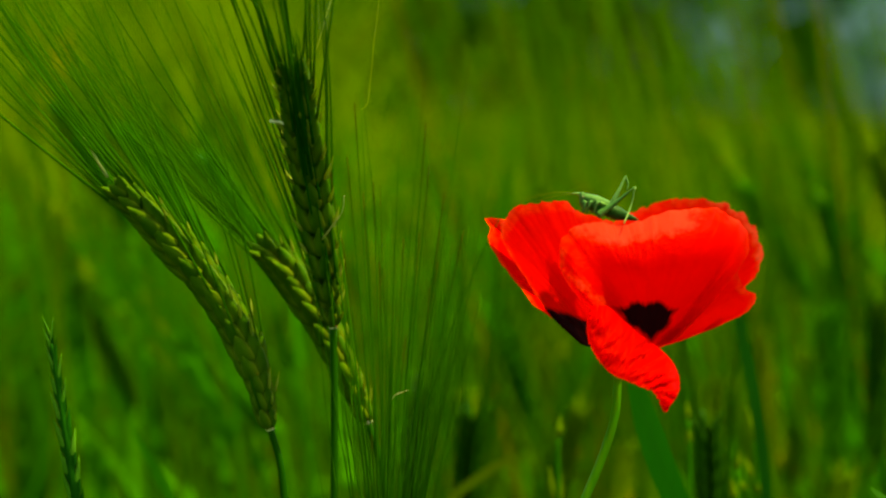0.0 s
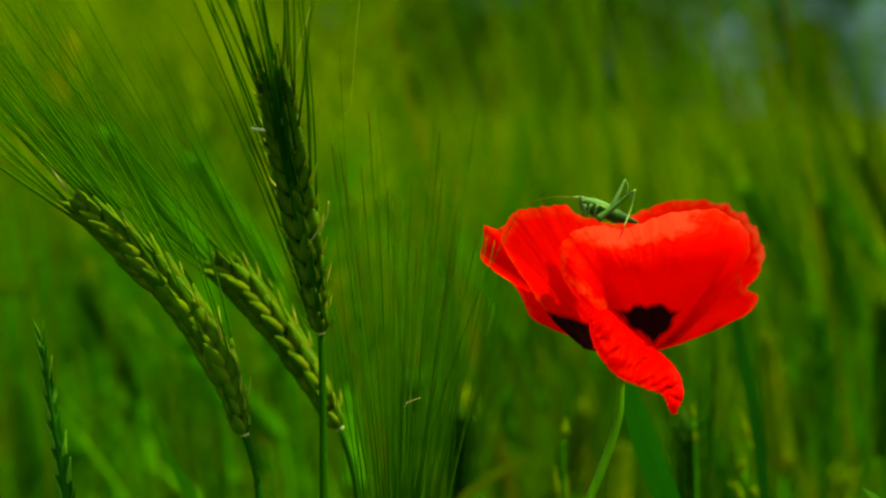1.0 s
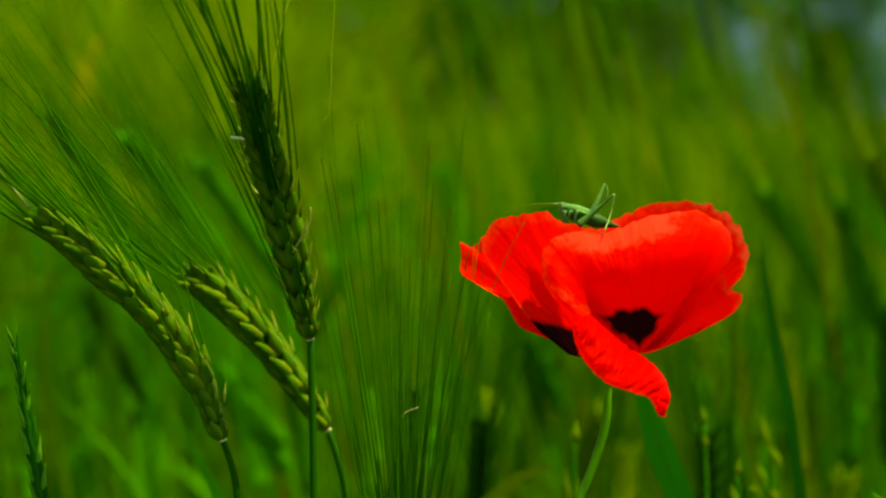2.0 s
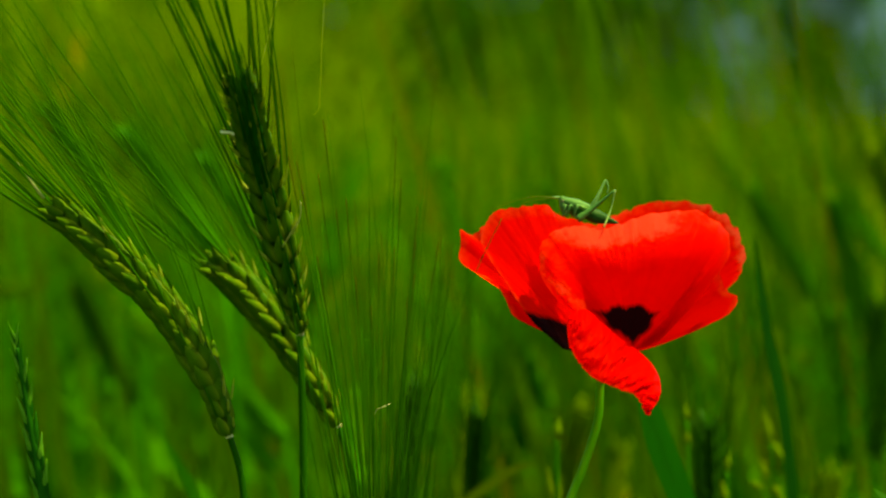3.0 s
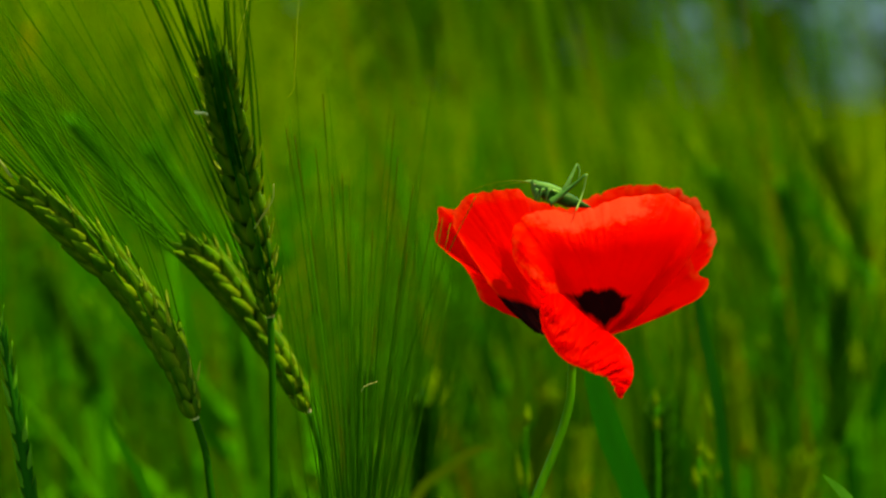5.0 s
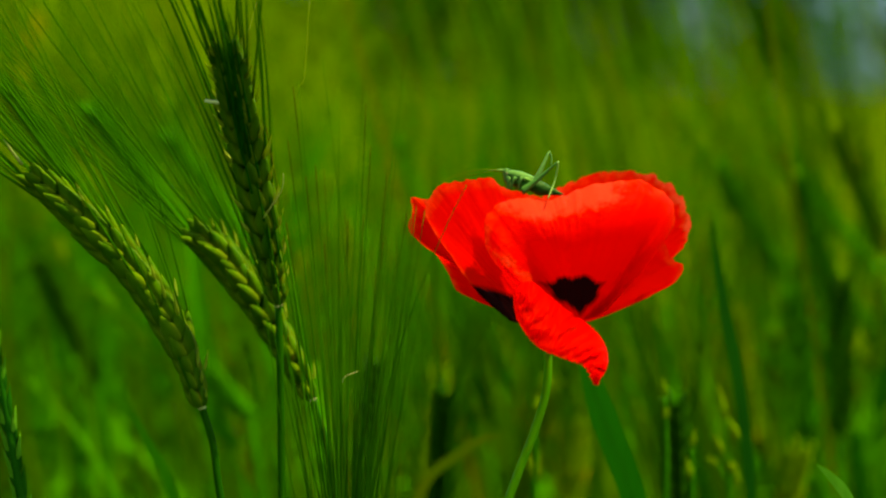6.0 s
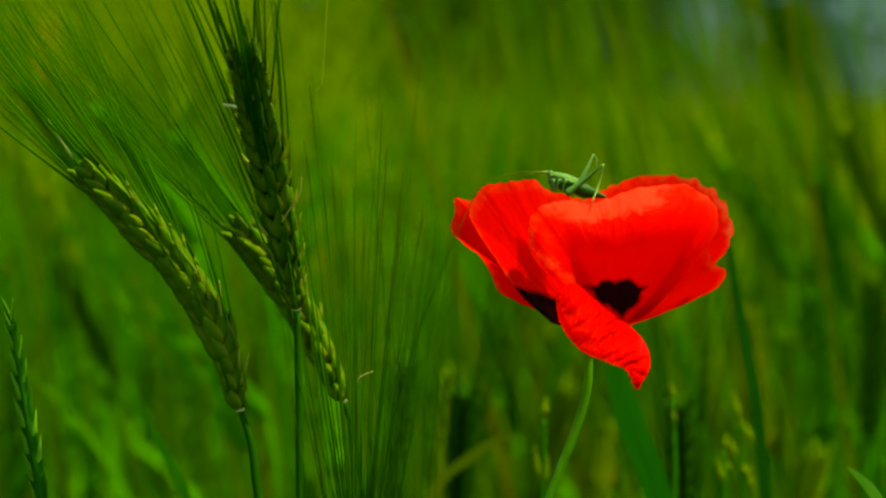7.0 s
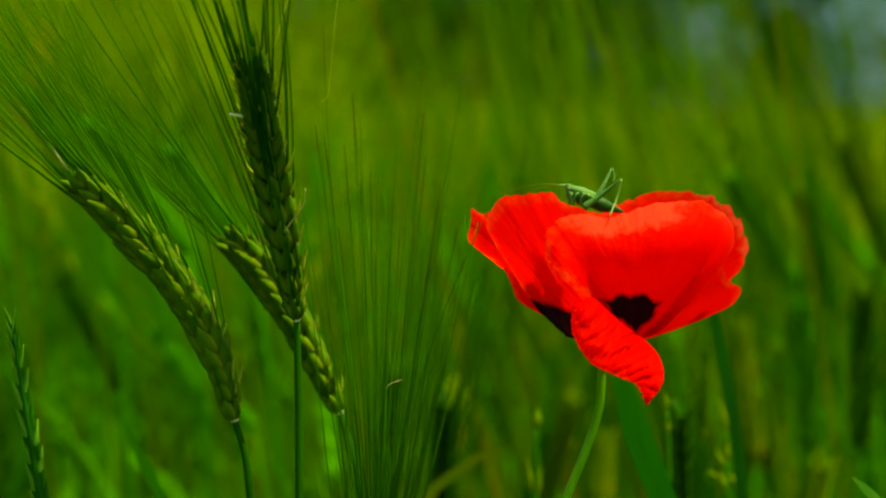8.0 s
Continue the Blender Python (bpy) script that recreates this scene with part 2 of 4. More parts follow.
def sheet(edge_a, edge_b, nu, nv, bulge, wrinkle, seed, curl=0.0, ruffle=0.0, toward=Vector((0, -1, 0)), even=0.35, peak=0.8, pleat=0.0, crease_at=None):
    """A thin petal between a base line and a rim line: arched by bulge, creased along its veins, its rim ruffled and rolled."""
    a, b = spline(edge_a, nu), spline(edge_b, nu)
    bm = bmesh.new()
    uv = bm.loops.layers.uv.new("UVMap")
    grid, coords = [], {}
    for i in range(nu + 1):
        u = i / nu
        row = []
        for j in range(nv + 1):
            v = j / nv
            p = a[i].lerp(b[i], v)
            q = p + toward * bulge * math.sin(math.pi * v ** peak) * (even + (1 - even) * math.sin(math.pi * u))
            crease = noise.noise(Vector((u * 16 + seed, v * 1.6, seed))) + 0.6 * noise.noise(Vector((u * 38 + seed, v * 2.5, seed + 4)))
            dent = noise.noise(Vector((u * 3.5 + seed, v * 3, seed + 9)))
            q += toward * (wrinkle * crease * v ** 0.9 + 2.2 * wrinkle * dent * math.sin(math.pi * v))
            if pleat:
                fold = 1 - 2 * abs(noise.noise(Vector((u * 13 + 1.6 * v + seed, v * 1.1, seed + 2)))) + 0.5 * (1 - 2 * abs(noise.noise(Vector((u * 31 - v + seed, v * 2.0, seed + 6)))))
                q += toward * pleat * fold * math.sin(math.pi * min(1.0, 0.12 + 0.88 * v)) ** 0.5
            if crease_at:
                q -= toward * crease_at(*on_plan(q))
            late = max(0.0, (v - 0.82) / 0.18)
            q += toward * curl * late ** 2
            out_dir = (b[i] - a[i]).normalized()
            q += out_dir * ruffle * late * (noise.noise(Vector((u * 26 + seed, 1.7, seed))) + 0.5 * noise.noise(Vector((u * 70, seed, 3))))
            w = bm.verts.new(q)
            coords[w] = (u, v)
            row.append(w)
        grid.append(row)
    for i in range(nu):
        for j in range(nv):
            f = bm.faces.new((grid[i][j], grid[i + 1][j], grid[i + 1][j + 1], grid[i][j + 1]))
            for lp in f.loops:
                lp[uv].uv = coords[lp.vert]
    return bm


def blade(pts, width, fold=0.25, n=16, facing=Vector((0, -1, 0))):
    """A grass leaf: a thin, folded, tapering sheet along pts; width is a function of 0..1."""
    bm = bmesh.new()
    line, rows = spline(pts, n), []
    for i, p in enumerate(line):
        d = (line[min(i + 1, n)] - line[max(i - 1, 0)]).normalized()
        s = d.cross(facing).normalized()
        nrm = s.cross(d).normalized()
        w = max(width(i / n), 0.0002) * 0.5
        rows.append([bm.verts.new(p + s * w * c + nrm * abs(c) * w * fold * 2) for c in (-1, -0.5, 0, 0.5, 1)])
    for a, b in zip(rows, rows[1:]):
        for k in range(4):
            bm.faces.new((a[k], a[k + 1], b[k + 1], b[k]))
    return bm


def on_plan(v):
    """The plan grid's reading of a place: P the other way round."""
    q = Vector(v) - EYE
    d = q.dot(AHEAD)
    return 784 + q.dot(SIDE) / d * FOCAL, 441 - q.dot(UP) / d * FOCAL


# ---- the setting ----
def disc(radius, z, rings, sides, bumps):
    bm = bmesh.new()
    mid, last = bm.verts.new((0, 0, z)), None
    for i in range(1, rings + 1):
        r = radius * (i / rings) ** 3
        ring = []
        for k in range(sides):
            a = 2 * math.pi * k / sides
            x, y = r * math.cos(a), r * math.sin(a)
            ring.append(bm.verts.new((x, y, z + bumps * noise.noise(Vector((x * 0.9, y * 0.9, 0))))))
        for k in range(sides):
            if last:
                bm.faces.new((last[k], ring[k], ring[(k + 1) % sides], last[(k + 1) % sides]))
            else:
                bm.faces.new((mid, ring[k], ring[(k + 1) % sides]))
        last = ring
    return bm


ground = part("ground", disc(3000, 0, 60, 72, 0.02), SOIL, None, origin=(0, 0, 0))
tagged(ground, "brown-green soil of the barley field", "ground", kind="structure")


def ridge():
    """A ring of far hills; their haze is put into the colour."""
    bm = bmesh.new()
    rows = []
    for k in range(144):
        a = 2 * math.pi * k / 144
        h = 150 + 30 * noise.noise(Vector((math.cos(a) * 3, math.sin(a) * 3, 2))) + 12 * noise.noise(Vector((math.cos(a) * 11, math.sin(a) * 11, 5)))
        rows.append([bm.verts.new((r * math.cos(a), r * math.sin(a), z)) for r, z in ((900, -1), (1100, h * 0.55), (1350, h), (1700, h * 0.6), (1900, -1))])
    for k in range(144):
        q, w = rows[k], rows[(k + 1) % 144]
        for j in range(4):
            bm.faces.new((q[j], q[j + 1], w[j + 1], w[j]))
    return bm


tagged(part("backdrop_hills", ridge(), HAZE_HILL, None, origin=(0, 0, 0)), "far hills with haze painted into their blue-green", "hills", kind="structure")


# ---- the field behind: simple plants joined ----
def plant_proto(rng, height):
    """A barley plant of few faces: stem, two leaves, a nodding ear and its awns."""
    vs, fs = [], []
    split = 0

    def strip(pts, width, side):
        k = len(vs)
        for i, p in enumerate(pts):
            w = width * (1 - (i / (len(pts) - 1)) ** 2) + 0.0004
            vs.extend([p - side * w, p + side * w])
        for i in range(len(pts) - 1):
            fs.append((k + 2 * i, k + 2 * i + 1, k + 2 * i + 3, k + 2 * i + 2))

    def ring_tube(pts, radii, sides):
        k = len(vs)
        for p, r in zip(pts, radii):
            for j in range(sides):
                a = 2 * math.pi * j / sides
                vs.append(p + Vector((math.cos(a) * r, math.sin(a) * r, 0)))
        for i in range(len(pts) - 1):
            for j in range(sides):
                fs.append((k + i * sides + j, k + i * sides + (j + 1) % sides, k + (i + 1) * sides + (j + 1) % sides, k + (i + 1) * sides + j))

    lean = rng.uniform(0.0, 0.06)
    neck = Vector((lean, 0, height - 0.075))
    ring_tube([Vector((0, 0, -0.01)), Vector((lean * 0.3, 0, height * 0.5)), neck], [0.0018, 0.0015, 0.0010], 4)
    for _ in range(2):
        z = rng.uniform(0.25, 0.75) * height
        a = rng.uniform(0, 6.28)
        d, s = Vector((math.cos(a), math.sin(a), 0)), Vector((-math.sin(a), math.cos(a), 0))
        ln = rng.uniform(0.12, 0.2)
        strip([Vector((lean * 0.4, 0, z)) + d * ln * f * 0.7 + Vector((0, 0, ln * (1.1 * f - 0.9 * f * f))) for f in (0, 0.25, 0.5, 0.75, 1)], rng.uniform(0.003, 0.005), s)
    split = len(fs)
    tilt = rng.uniform(0.1, 0.9)
    ax = Vector((math.sin(tilt), 0, math.cos(tilt)))
    ln = rng.uniform(0.06, 0.08)
    ring_tube([neck + ax * ln * f for f in (0, 0.12, 0.25, 0.38, 0.5, 0.63, 0.76, 0.9, 1)],
              [0.001, 0.0056, 0.0045, 0.0060, 0.0046, 0.0058, 0.0043, 0.0044, 0.001], 6)
    for _ in range(14):
        f = rng.uniform(0.1, 1)
        out = Vector((rng.gauss(0, 1), rng.gauss(0, 1), rng.gauss(0, 1)))
        out = (out - ax * out.dot(ax)).normalized()
        p = neck + ax * ln * f + out * 0.004
        d = (ax + out * rng.uniform(0.08, 0.28)).normalized()
        strip([p, p + d * rng.uniform(0.08, 0.12)], 0.0004, d.cross(Vector((0.3, 0.8, 0.5))).normalized())
    return np.array([tuple(v) for v in vs]), fs, split


def field(name, spots, label, seed, ear_material):
    """Many plants joined in one mesh: spots are rows of x, y, scale."""
    rng = random.Random(seed)
    protos = [plant_proto(rng, h) for h in (0.64, 0.68, 0.70, 0.72, 0.66, 0.74, 0.69, 0.71)]
    verts, faces, slots, k = [], [], [], 0
    for x, y, s in spots:
        v, f, split = protos[rng.randrange(len(protos))]
        a = rng.uniform(0, 2 * math.pi)
        lx, ly = rng.gauss(-0.02, 0.05), rng.gauss(0, 0.05)
        c, q = math.cos(a), math.sin(a)
        w = np.empty_like(v)
        w[:, 0] = (v[:, 0] * c - v[:, 1] * q) * s + x + lx * v[:, 2]
        w[:, 1] = (v[:, 0] * q + v[:, 1] * c) * s + y + ly * v[:, 2]
        w[:, 2] = v[:, 2] * s
        verts.append(w)
        faces.extend(tuple(i + k for i in face) for face in f)
        slots.extend([0] * split + [1] * (len(f) - split))
        k += len(v)
    me = bpy.data.meshes.new(name)
    me.from_pydata(np.concatenate(verts).tolist(), [], faces)
    me.materials.append(FIELD)
    me.materials.append(ear_material)
    me.polygons.foreach_set("material_index", slots)
    return tagged(new(name, me), label, "barley", kind="stuff")


rng = random.Random(5)
near_spots, far_spots = [], []
while len(near_spots) < 1700:
    x, y = rng.uniform(-1.6, 1.6), rng.uniform(1.0, 4.2)
    if abs(x) < 0.10 + y * 0.34:
        near_spots.append((x, y, rng.uniform(0.9, 1.04)))
while len(far_spots) < 4200:
    r, a = 4.0 + 20 * rng.random() ** 1.4, rng.gauss(0, 0.28)
    far_spots.append((r * math.sin(a), r * math.cos(a), rng.uniform(0.92, 1.08)))
round_spots = []
while len(round_spots) < 8500:
    r, a = 0.35 + 4.6 * rng.random() ** 0.55, rng.uniform(0, 2 * math.pi)
    x, y = r * math.sin(a), r * math.cos(a)
    if y < -0.1 or abs(x) > 0.16 + 0.33 * y:
        round_spots.append((x, y, rng.uniform(0.9, 1.05)))
tall_spots = []
while len(tall_spots) < 420:
    x, y = rng.uniform(-1.0, 1.0), rng.uniform(1.25, 3.6)
    if abs(x) < 0.08 + y * 0.26 and (x < -0.06 * y or rng.random() < 0.55):
        tall_spots.append((x, y, rng.uniform(1.0, 1.14 + 0.05 * y) + 0.10 if x < -0.06 * y else rng.uniform(0.96, 1.03 + 0.02 * y)))
while len(round_spots) < 11500:
    r, a = 4.8 + 9.0 * rng.random() ** 0.8, rng.uniform(0.6, 2 * math.pi - 0.6)
    round_spots.append((r * math.sin(a), r * math.cos(a), rng.uniform(0.9, 1.08)))
field("barley_field", tall_spots, "taller green barley stalks rising over the crop", 4, FIELD_EAR)
field("barley_field", [s for s in near_spots if s[1] < 1.7], "blurred green barley crop standing behind the flower", 1, SOFT_EAR)
field("barley_field", [s for s in near_spots if s[1] >= 1.7], "blurred yellow-green barley crop further back", 5, FIELD_EAR)
field("barley_field", far_spots, "distant yellow-green barley crop reaching to the hedge", 2, FIELD_EAR)
field("barley_field", round_spots, "green barley crop round the clearing", 3, FIELD_EAR)


# ---- tall loose grass behind the crop's first rows ----
def tall_grass(middle, count, seed):
    """A tuft of upright stalks and narrow leaves that rise over the ears, leaning one way with the wind; middle is across the view."""
    rg = random.Random(seed)
    vs, fs = [], []
    foot = Vector((middle * 1.7, 1.7, 0))
    for _ in range(count):
        y = rg.uniform(0.95, 2.6)
        side = middle + rg.uniform(-0.5, 0.5) * 0.075
        x = side * y
        open_side = side > -0.05
        h = 0.80 + (rg.uniform(-0.13, 0.02) + 0.020 * y if -0.06 < side < 0.07 else rg.uniform(-0.13, 0.05) + 0.052 * y if open_side else rg.uniform(-0.08, 0.05) + 0.055 * y)
        lean = rg.gauss(-0.10, 0.05) - (0.08 if side > 0.12 else 0)
        bend = rg.uniform(-0.10, 0.02)
        w = rg.uniform(0.0010, 0.0032) * (1.35 if side > 0.13 else 1.0)
        turn = rg.uniform(-0.6, 0.6)
        sx, sy = math.cos(turn) * w, math.sin(turn) * w
        k = len(vs)
        for i in range(6):
            f = i / 5
            px, pz = x + lean * h * f + bend * f * f - foot.x, h * f
            thin = 1.0 - 0.75 * f ** 2
            vs.extend([(px - sx * thin, y - foot.y - sy * thin, pz), (px, y - foot.y + w * 0.5 * thin, pz), (px + sx * thin, y - foot.y + sy * thin, pz)])
        for i in range(5):
            for j in range(2):
                a = k + 3 * i + j
                fs.append((a, a + 1, a + 4, a + 3))
    me = bpy.data.meshes.new("tall_grass")
    me.from_pydata(vs, [], fs)
    me.materials.append(GRASS_STALK)
    ob = tagged(new("tall_grass", me), "tall thin green and straw-brown grass stalks in soft focus", "grass", kind="stuff")
    ob.location = foot
    ORIGIN[ob] = foot
    return ob


TUFTS = [tall_grass(-0.26 + 0.075 * i, 70 if i < 5 else 110, 9 + i) for i in range(8)]


# ---- hedge at the field's end ----
def bush(x, y, height, wide, seed, clumps=110):
    rg = random.Random(seed)
    root = thing("bush", (x, y, 0), "dark green leafy bush at the field's edge", "bush", "bushes of the hedge")
    bm = bmesh.new()
    for _ in range(7):
        a = rg.uniform(0, 6.28)
        tip = Vector((x + math.cos(a) * wide * 0.3, y + math.sin(a) * wide * 0.3, height * rg.uniform(0.6, 0.9)))
        add_tube(bm, spline([Vector((x, y, -0.05)), Vector((x + math.cos(a) * wide * 0.08, y + math.sin(a) * wide * 0.08, height * 0.35)), tip], 6), lambda s: 0.06 * (1 - 0.8 * s), 6)
    part("trunk", bm, BARK, root)
    vs, fs = [], []
    for _ in range(clumps):
        a, r, h = rg.uniform(0, 6.28), wide * 0.5 * math.sqrt(rg.random()), height * (0.12 + 0.88 * rg.random())
        c = Vector((math.cos(a) * r, math.sin(a) * r, h))
        size = rg.uniform(0.22, 0.45)
        for _ in range(34):
            p = c + Vector((rg.gauss(0, 1), rg.gauss(0, 1), rg.gauss(0, 0.8))) * size * 0.6
            u = Vector((rg.gauss(0, 1), rg.gauss(0, 1), rg.gauss(0, 1))).normalized()
            w = u.orthogonal().normalized()
            k, l = len(vs), rg.uniform(0.06, 0.12)
            vs.extend([p - u * l, p + w * l * 0.5, p + u * l, p - w * l * 0.5])
            fs.append((k, k + 1, k + 2, k + 3))
    me = bpy.data.meshes.new("crown")
    me.from_pydata([tuple(v) for v in vs], [], fs)
    me.materials.append(BUSH)
    ob = new("crown", me)
    ob.parent = root


for i, (bx, by, bh, bw) in enumerate([(-7.5, 25, 3.4, 3.0), (-5.2, 24, 3.0, 2.8), (-3.2, 25, 3.6, 2.6), (-1.3, 24.5, 3.2, 2.4), (0.5, 25, 3.5, 2.4), (2.25, 24, 3.2, 2.2), (-6.5, 28, 4.0, 3.2), (-4.2, 28, 3.6, 3.2), (-2.2, 28, 4.0, 3.0), (-0.2, 28, 3.8, 3.0), (1.6, 28, 3.6, 2.6),
                                      (6.75, 26, 3.2, 2.4), (8.6, 25, 3.4, 3.0)]):
    bush(bx, by, bh, bw, 30 + i)
bush(4.40, 25.5, 3.3, 1.7, 60, 90)


# ---- barley plants in focus ----
def kernel_mesh():
    """One husked grain, unit length along z, widest in its lower half, with a crease."""
    bm = bmesh.new()
    last = None
    for s, r in ((0, 0.30), (0.10, 0.72), (0.30, 1.0), (0.55, 0.86), (0.80, 0.46), (1.0, 0.06)):
        ring = []
        for k in range(7):
            a = 2 * math.pi * k / 7
            ring.append(bm.verts.new((0.5 * r * math.cos(a), 0.42 * r * math.sin(a) - (0.06 if k == 5 else 0), s)))
        if last:
            for k in range(7):
                bm.faces.new((last[k], last[(k + 1) % 7], ring[(k + 1) % 7], ring[k]))
        else:
            bm.faces.new(ring[::-1])
        last = ring
    bm.faces.new(last)
    me = bpy.data.meshes.new("kernel")
    bm.to_mesh(me)
    bm.free()
    me.polygons.foreach_set("use_smooth", [True] * len(me.polygons))
    me.materials.append(KERNEL)
    return me


GRAIN = kernel_mesh()


def glint_glume_mesh():
    """A narrow pointed husk that stands in for a glint, unit length along z."""
    bm = bmesh.new()
    add_tube(bm, [Vector((0, 0.1 * math.sin(s * 3), s)) for s in (0, 0.25, 0.5, 0.75, 1)], lambda s: 0.5 * (1 - 0.9 * abs(s - 0.3) / 0.7), 5)
    me = bpy.data.meshes.new("glume")
    bm.to_mesh(me)
    bm.free()
    me.polygons.foreach_set("use_smooth", [True] * len(me.polygons))
    me.materials.append(GLINT_AND_AWN)
    return me


GLINT_HUSK = glint_glume_mesh()


def place_piece(name, mesh, parent, x, y, z, wide, length, o):
    """A piece on a shared mesh, its axes x, y, z at o in its parent's space."""
    g = new(name, mesh)
    g.parent = parent
    g.matrix_basis = Matrix(((x.x * wide, y.x * wide, z.x * length, o.x), (x.y * wide, y.y * wide, z.y * length, o.y), (x.z * wide, y.z * wide, z.z * length, o.z), (0, 0, 0, 1)))
    return g


def barley(base, stem_pts, ear_pts, spacing, spin, label, seed, awn_len=(0.085, 0.125), spread=0.2, lift=0.12, size=1.0, awn_material=None, stem_r=0.0009, awn_share=0.68, front_share=0.35, hug=0.12, drift=0.0, awn_r=0.00030, loose=1.0, shade_mane=0.0):
    """A barley plant: stem, and an ear on which every grain and every awn is a piece of its own. The ear turns about its neck."""
    rg = random.Random(seed)
    root = thing("barley_plant", base, label, "barley", "barley ears beside the poppy")
    part("stem", tube([Vector(base) + Vector((0, 0, -0.01))] + stem_pts, lambda s: stem_r * (1.35 - 0.35 * s), 8, 40), STEM, root)
    neck = ear_pts[0]
    line = spline(ear_pts, 60)
    total = sum((b - a).length for a, b in zip(line, line[1:]))
    ear = part("ear", tube(line, lambda s: 0.0011 * (1.1 - 0.6 * s), 6), KERNEL, root, "bearded green barley ear", origin=neck)
    part("node", blob(neck, line[3] - line[0], (0, 1, 0), 0.0015, 0.0023, 0.0023, 6, 8), GLINT_STRAW, ear, "pale swollen node")
    count = int(total / spacing)
    tip_dir = (line[-1] - line[-8]).normalized()
    for i in range(count):
        f = (i + 0.2) / count
        k = min(int(f * 60), 59)
        p = line[k].lerp(line[k + 1], f * 60 - k)
        t = (line[min(k + 2, 60)] - line[max(k - 1, 0)]).normalized()
        side = t.cross(Vector((0, 1, 0))).normalized()
        front = side.cross(t).normalized()
        if front.y > 0:
            front.negate()
        fat = size * (0.62 + 0.38 * min(1, f * 4)) * (1 - 0.35 * max(0, f - 0.75) / 0.25)
        for turn in (-58, 0, 58):
            a = radians(spin + turn + (180 if i % 2 else 0) + rg.uniform(-5, 5) * loose ** 2)
            rad = side * math.cos(a) + front * math.sin(a)
            lean = radians(rg.uniform(18, 26) - (0 if turn == 0 else 3))
            z = (t * math.cos(lean) + rad * math.sin(lean)).normalized()
            y = (rad - z * rad.dot(z)).normalized()
            x = y.cross(z)
            length = 0.0096 * fat * rg.uniform(0.93, 1.07)
            wide = (0.0049 if turn == 0 else 0.0046) * fat * rg.uniform(0.93, 1.05)
            o = p + rad * 0.0015 * fat
            place_piece("kernel", GRAIN, ear, x, y, z, wide, length, o - neck)
            # pale glumes draw the glints along the ear's edges
            if abs(rad.y) < 0.8 and rg.random() < (0.8 if shade_mane else 0.42) and (shade_mane or rad.z + rad.x > 0.1):
                lie = (t * 0.89 + rad * 0.45).normalized()
                flat = (rad - lie * rad.dot(lie)).normalized()
                place_piece("glume", GLINT_HUSK, ear, flat.cross(lie), flat, lie, 0.0011 * fat, 0.0052 * fat * rg.uniform(0.7, 1.3), o + rad * 0.0030 * fat + t * 0.002 - neck)
            # extra dark awns over the ear's front paint in its self-shade
            if shade_mane and rad.y < -0.8 and f < 0.9:
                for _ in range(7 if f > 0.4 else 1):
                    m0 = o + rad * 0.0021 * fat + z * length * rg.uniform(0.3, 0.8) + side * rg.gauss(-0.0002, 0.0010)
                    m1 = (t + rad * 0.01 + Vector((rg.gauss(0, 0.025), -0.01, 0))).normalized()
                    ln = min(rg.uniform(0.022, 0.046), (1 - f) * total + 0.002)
                    part("awn", tube([m0, m0 + (t * 0.99 + rad * 0.05) * ln * 0.2, m0 + t * ln * 0.2 + rad * ln * 0.010 + m1 * ln * 0.8], lambda s: awn_r * shade_mane * (1 - 0.75 * s), 5, 8), SHADED_AWN, ear)
            if rg.random() > awn_share * (front_share if rad.y < -0.6 else 1.0):
                continue
            start = o + z * length * 0.93
            d0 = (t + rad * hug * rg.uniform(0.6, 1.9) * (1.0 if rad.z > -0.2 else 0.75)).normalized()
            jit = Vector((drift + rg.gauss(0, 0.045) * loose, rg.gauss(0, 0.045), rg.gauss(0, 0.03)))
            d1 = (t * 0.4 + tip_dir * 0.6 + rad * spread * rg.uniform(0.2, 1.2) + Vector((0, 0, lift)) * rg.uniform(0.3, 1.5) * (1.0 if rad.z > 0 else 0.25) + jit).normalized()
            ln = rg.uniform(*awn_len) * (1 - 0.25 * (1 - f))
            pts = [start + d0 * ln * (s - s * s * 0.5) + d1 * ln * s * s * 0.5 for s in (q / 9 for q in range(10))]
            part("awn", tube(pts, lambda s: awn_r * (1 - 0.72 * s), 5), awn_material if awn_material and rg.random() < 0.22 else AWN, ear)
    return root, ear


def down(x, y, d, base):
    """Stem places from the ground up to a low point of the stem."""
    low = P(x, y, d)
    b = Vector(base)
    return [b.lerp(low, 0.35) + Vector((0, 0, 0.02)), b.lerp(low, 0.7) + Vector((0, 0, 0.01)), low]


BASE1 = Vector((-0.037, 0.516, 0))
plant1, ear1 = barley(BASE1, down(470, 1050, 0.52, BASE1) + [P(441, 890), P(431, 815), P(413, 757)],
                      [P(413, 757), P(377, 650, 0.518), P(305, 532, 0.514), P(215, 432, 0.508), P(122, 350, 0.501)], 0.0023, 78,
                      "green barley plant with a bent, bearded ear", 11, spread=0.17, lift=0.42, hug=0.09, awn_share=0.56)
BASE2 = Vector((-0.032, 0.518, 0))
plant2, ear2 = barley(BASE2, down(528, 1100, 0.52, BASE2) + [P(524, 880), P(522, 720), P(518, 578)],
                      [P(518, 578), P(489, 440, 0.514), P(454, 300, 0.503), P(433, 205, 0.493), P(416, 132, 0.484)], 0.0026, 92,
                      "green barley plant with an upright, bearded ear", 12, spread=0.30, lift=0.05, size=1.0, hug=0.15, drift=-0.07, awn_share=0.45, shade_mane=1.2)
BASE3 = Vector((-0.012, 0.550, 0))
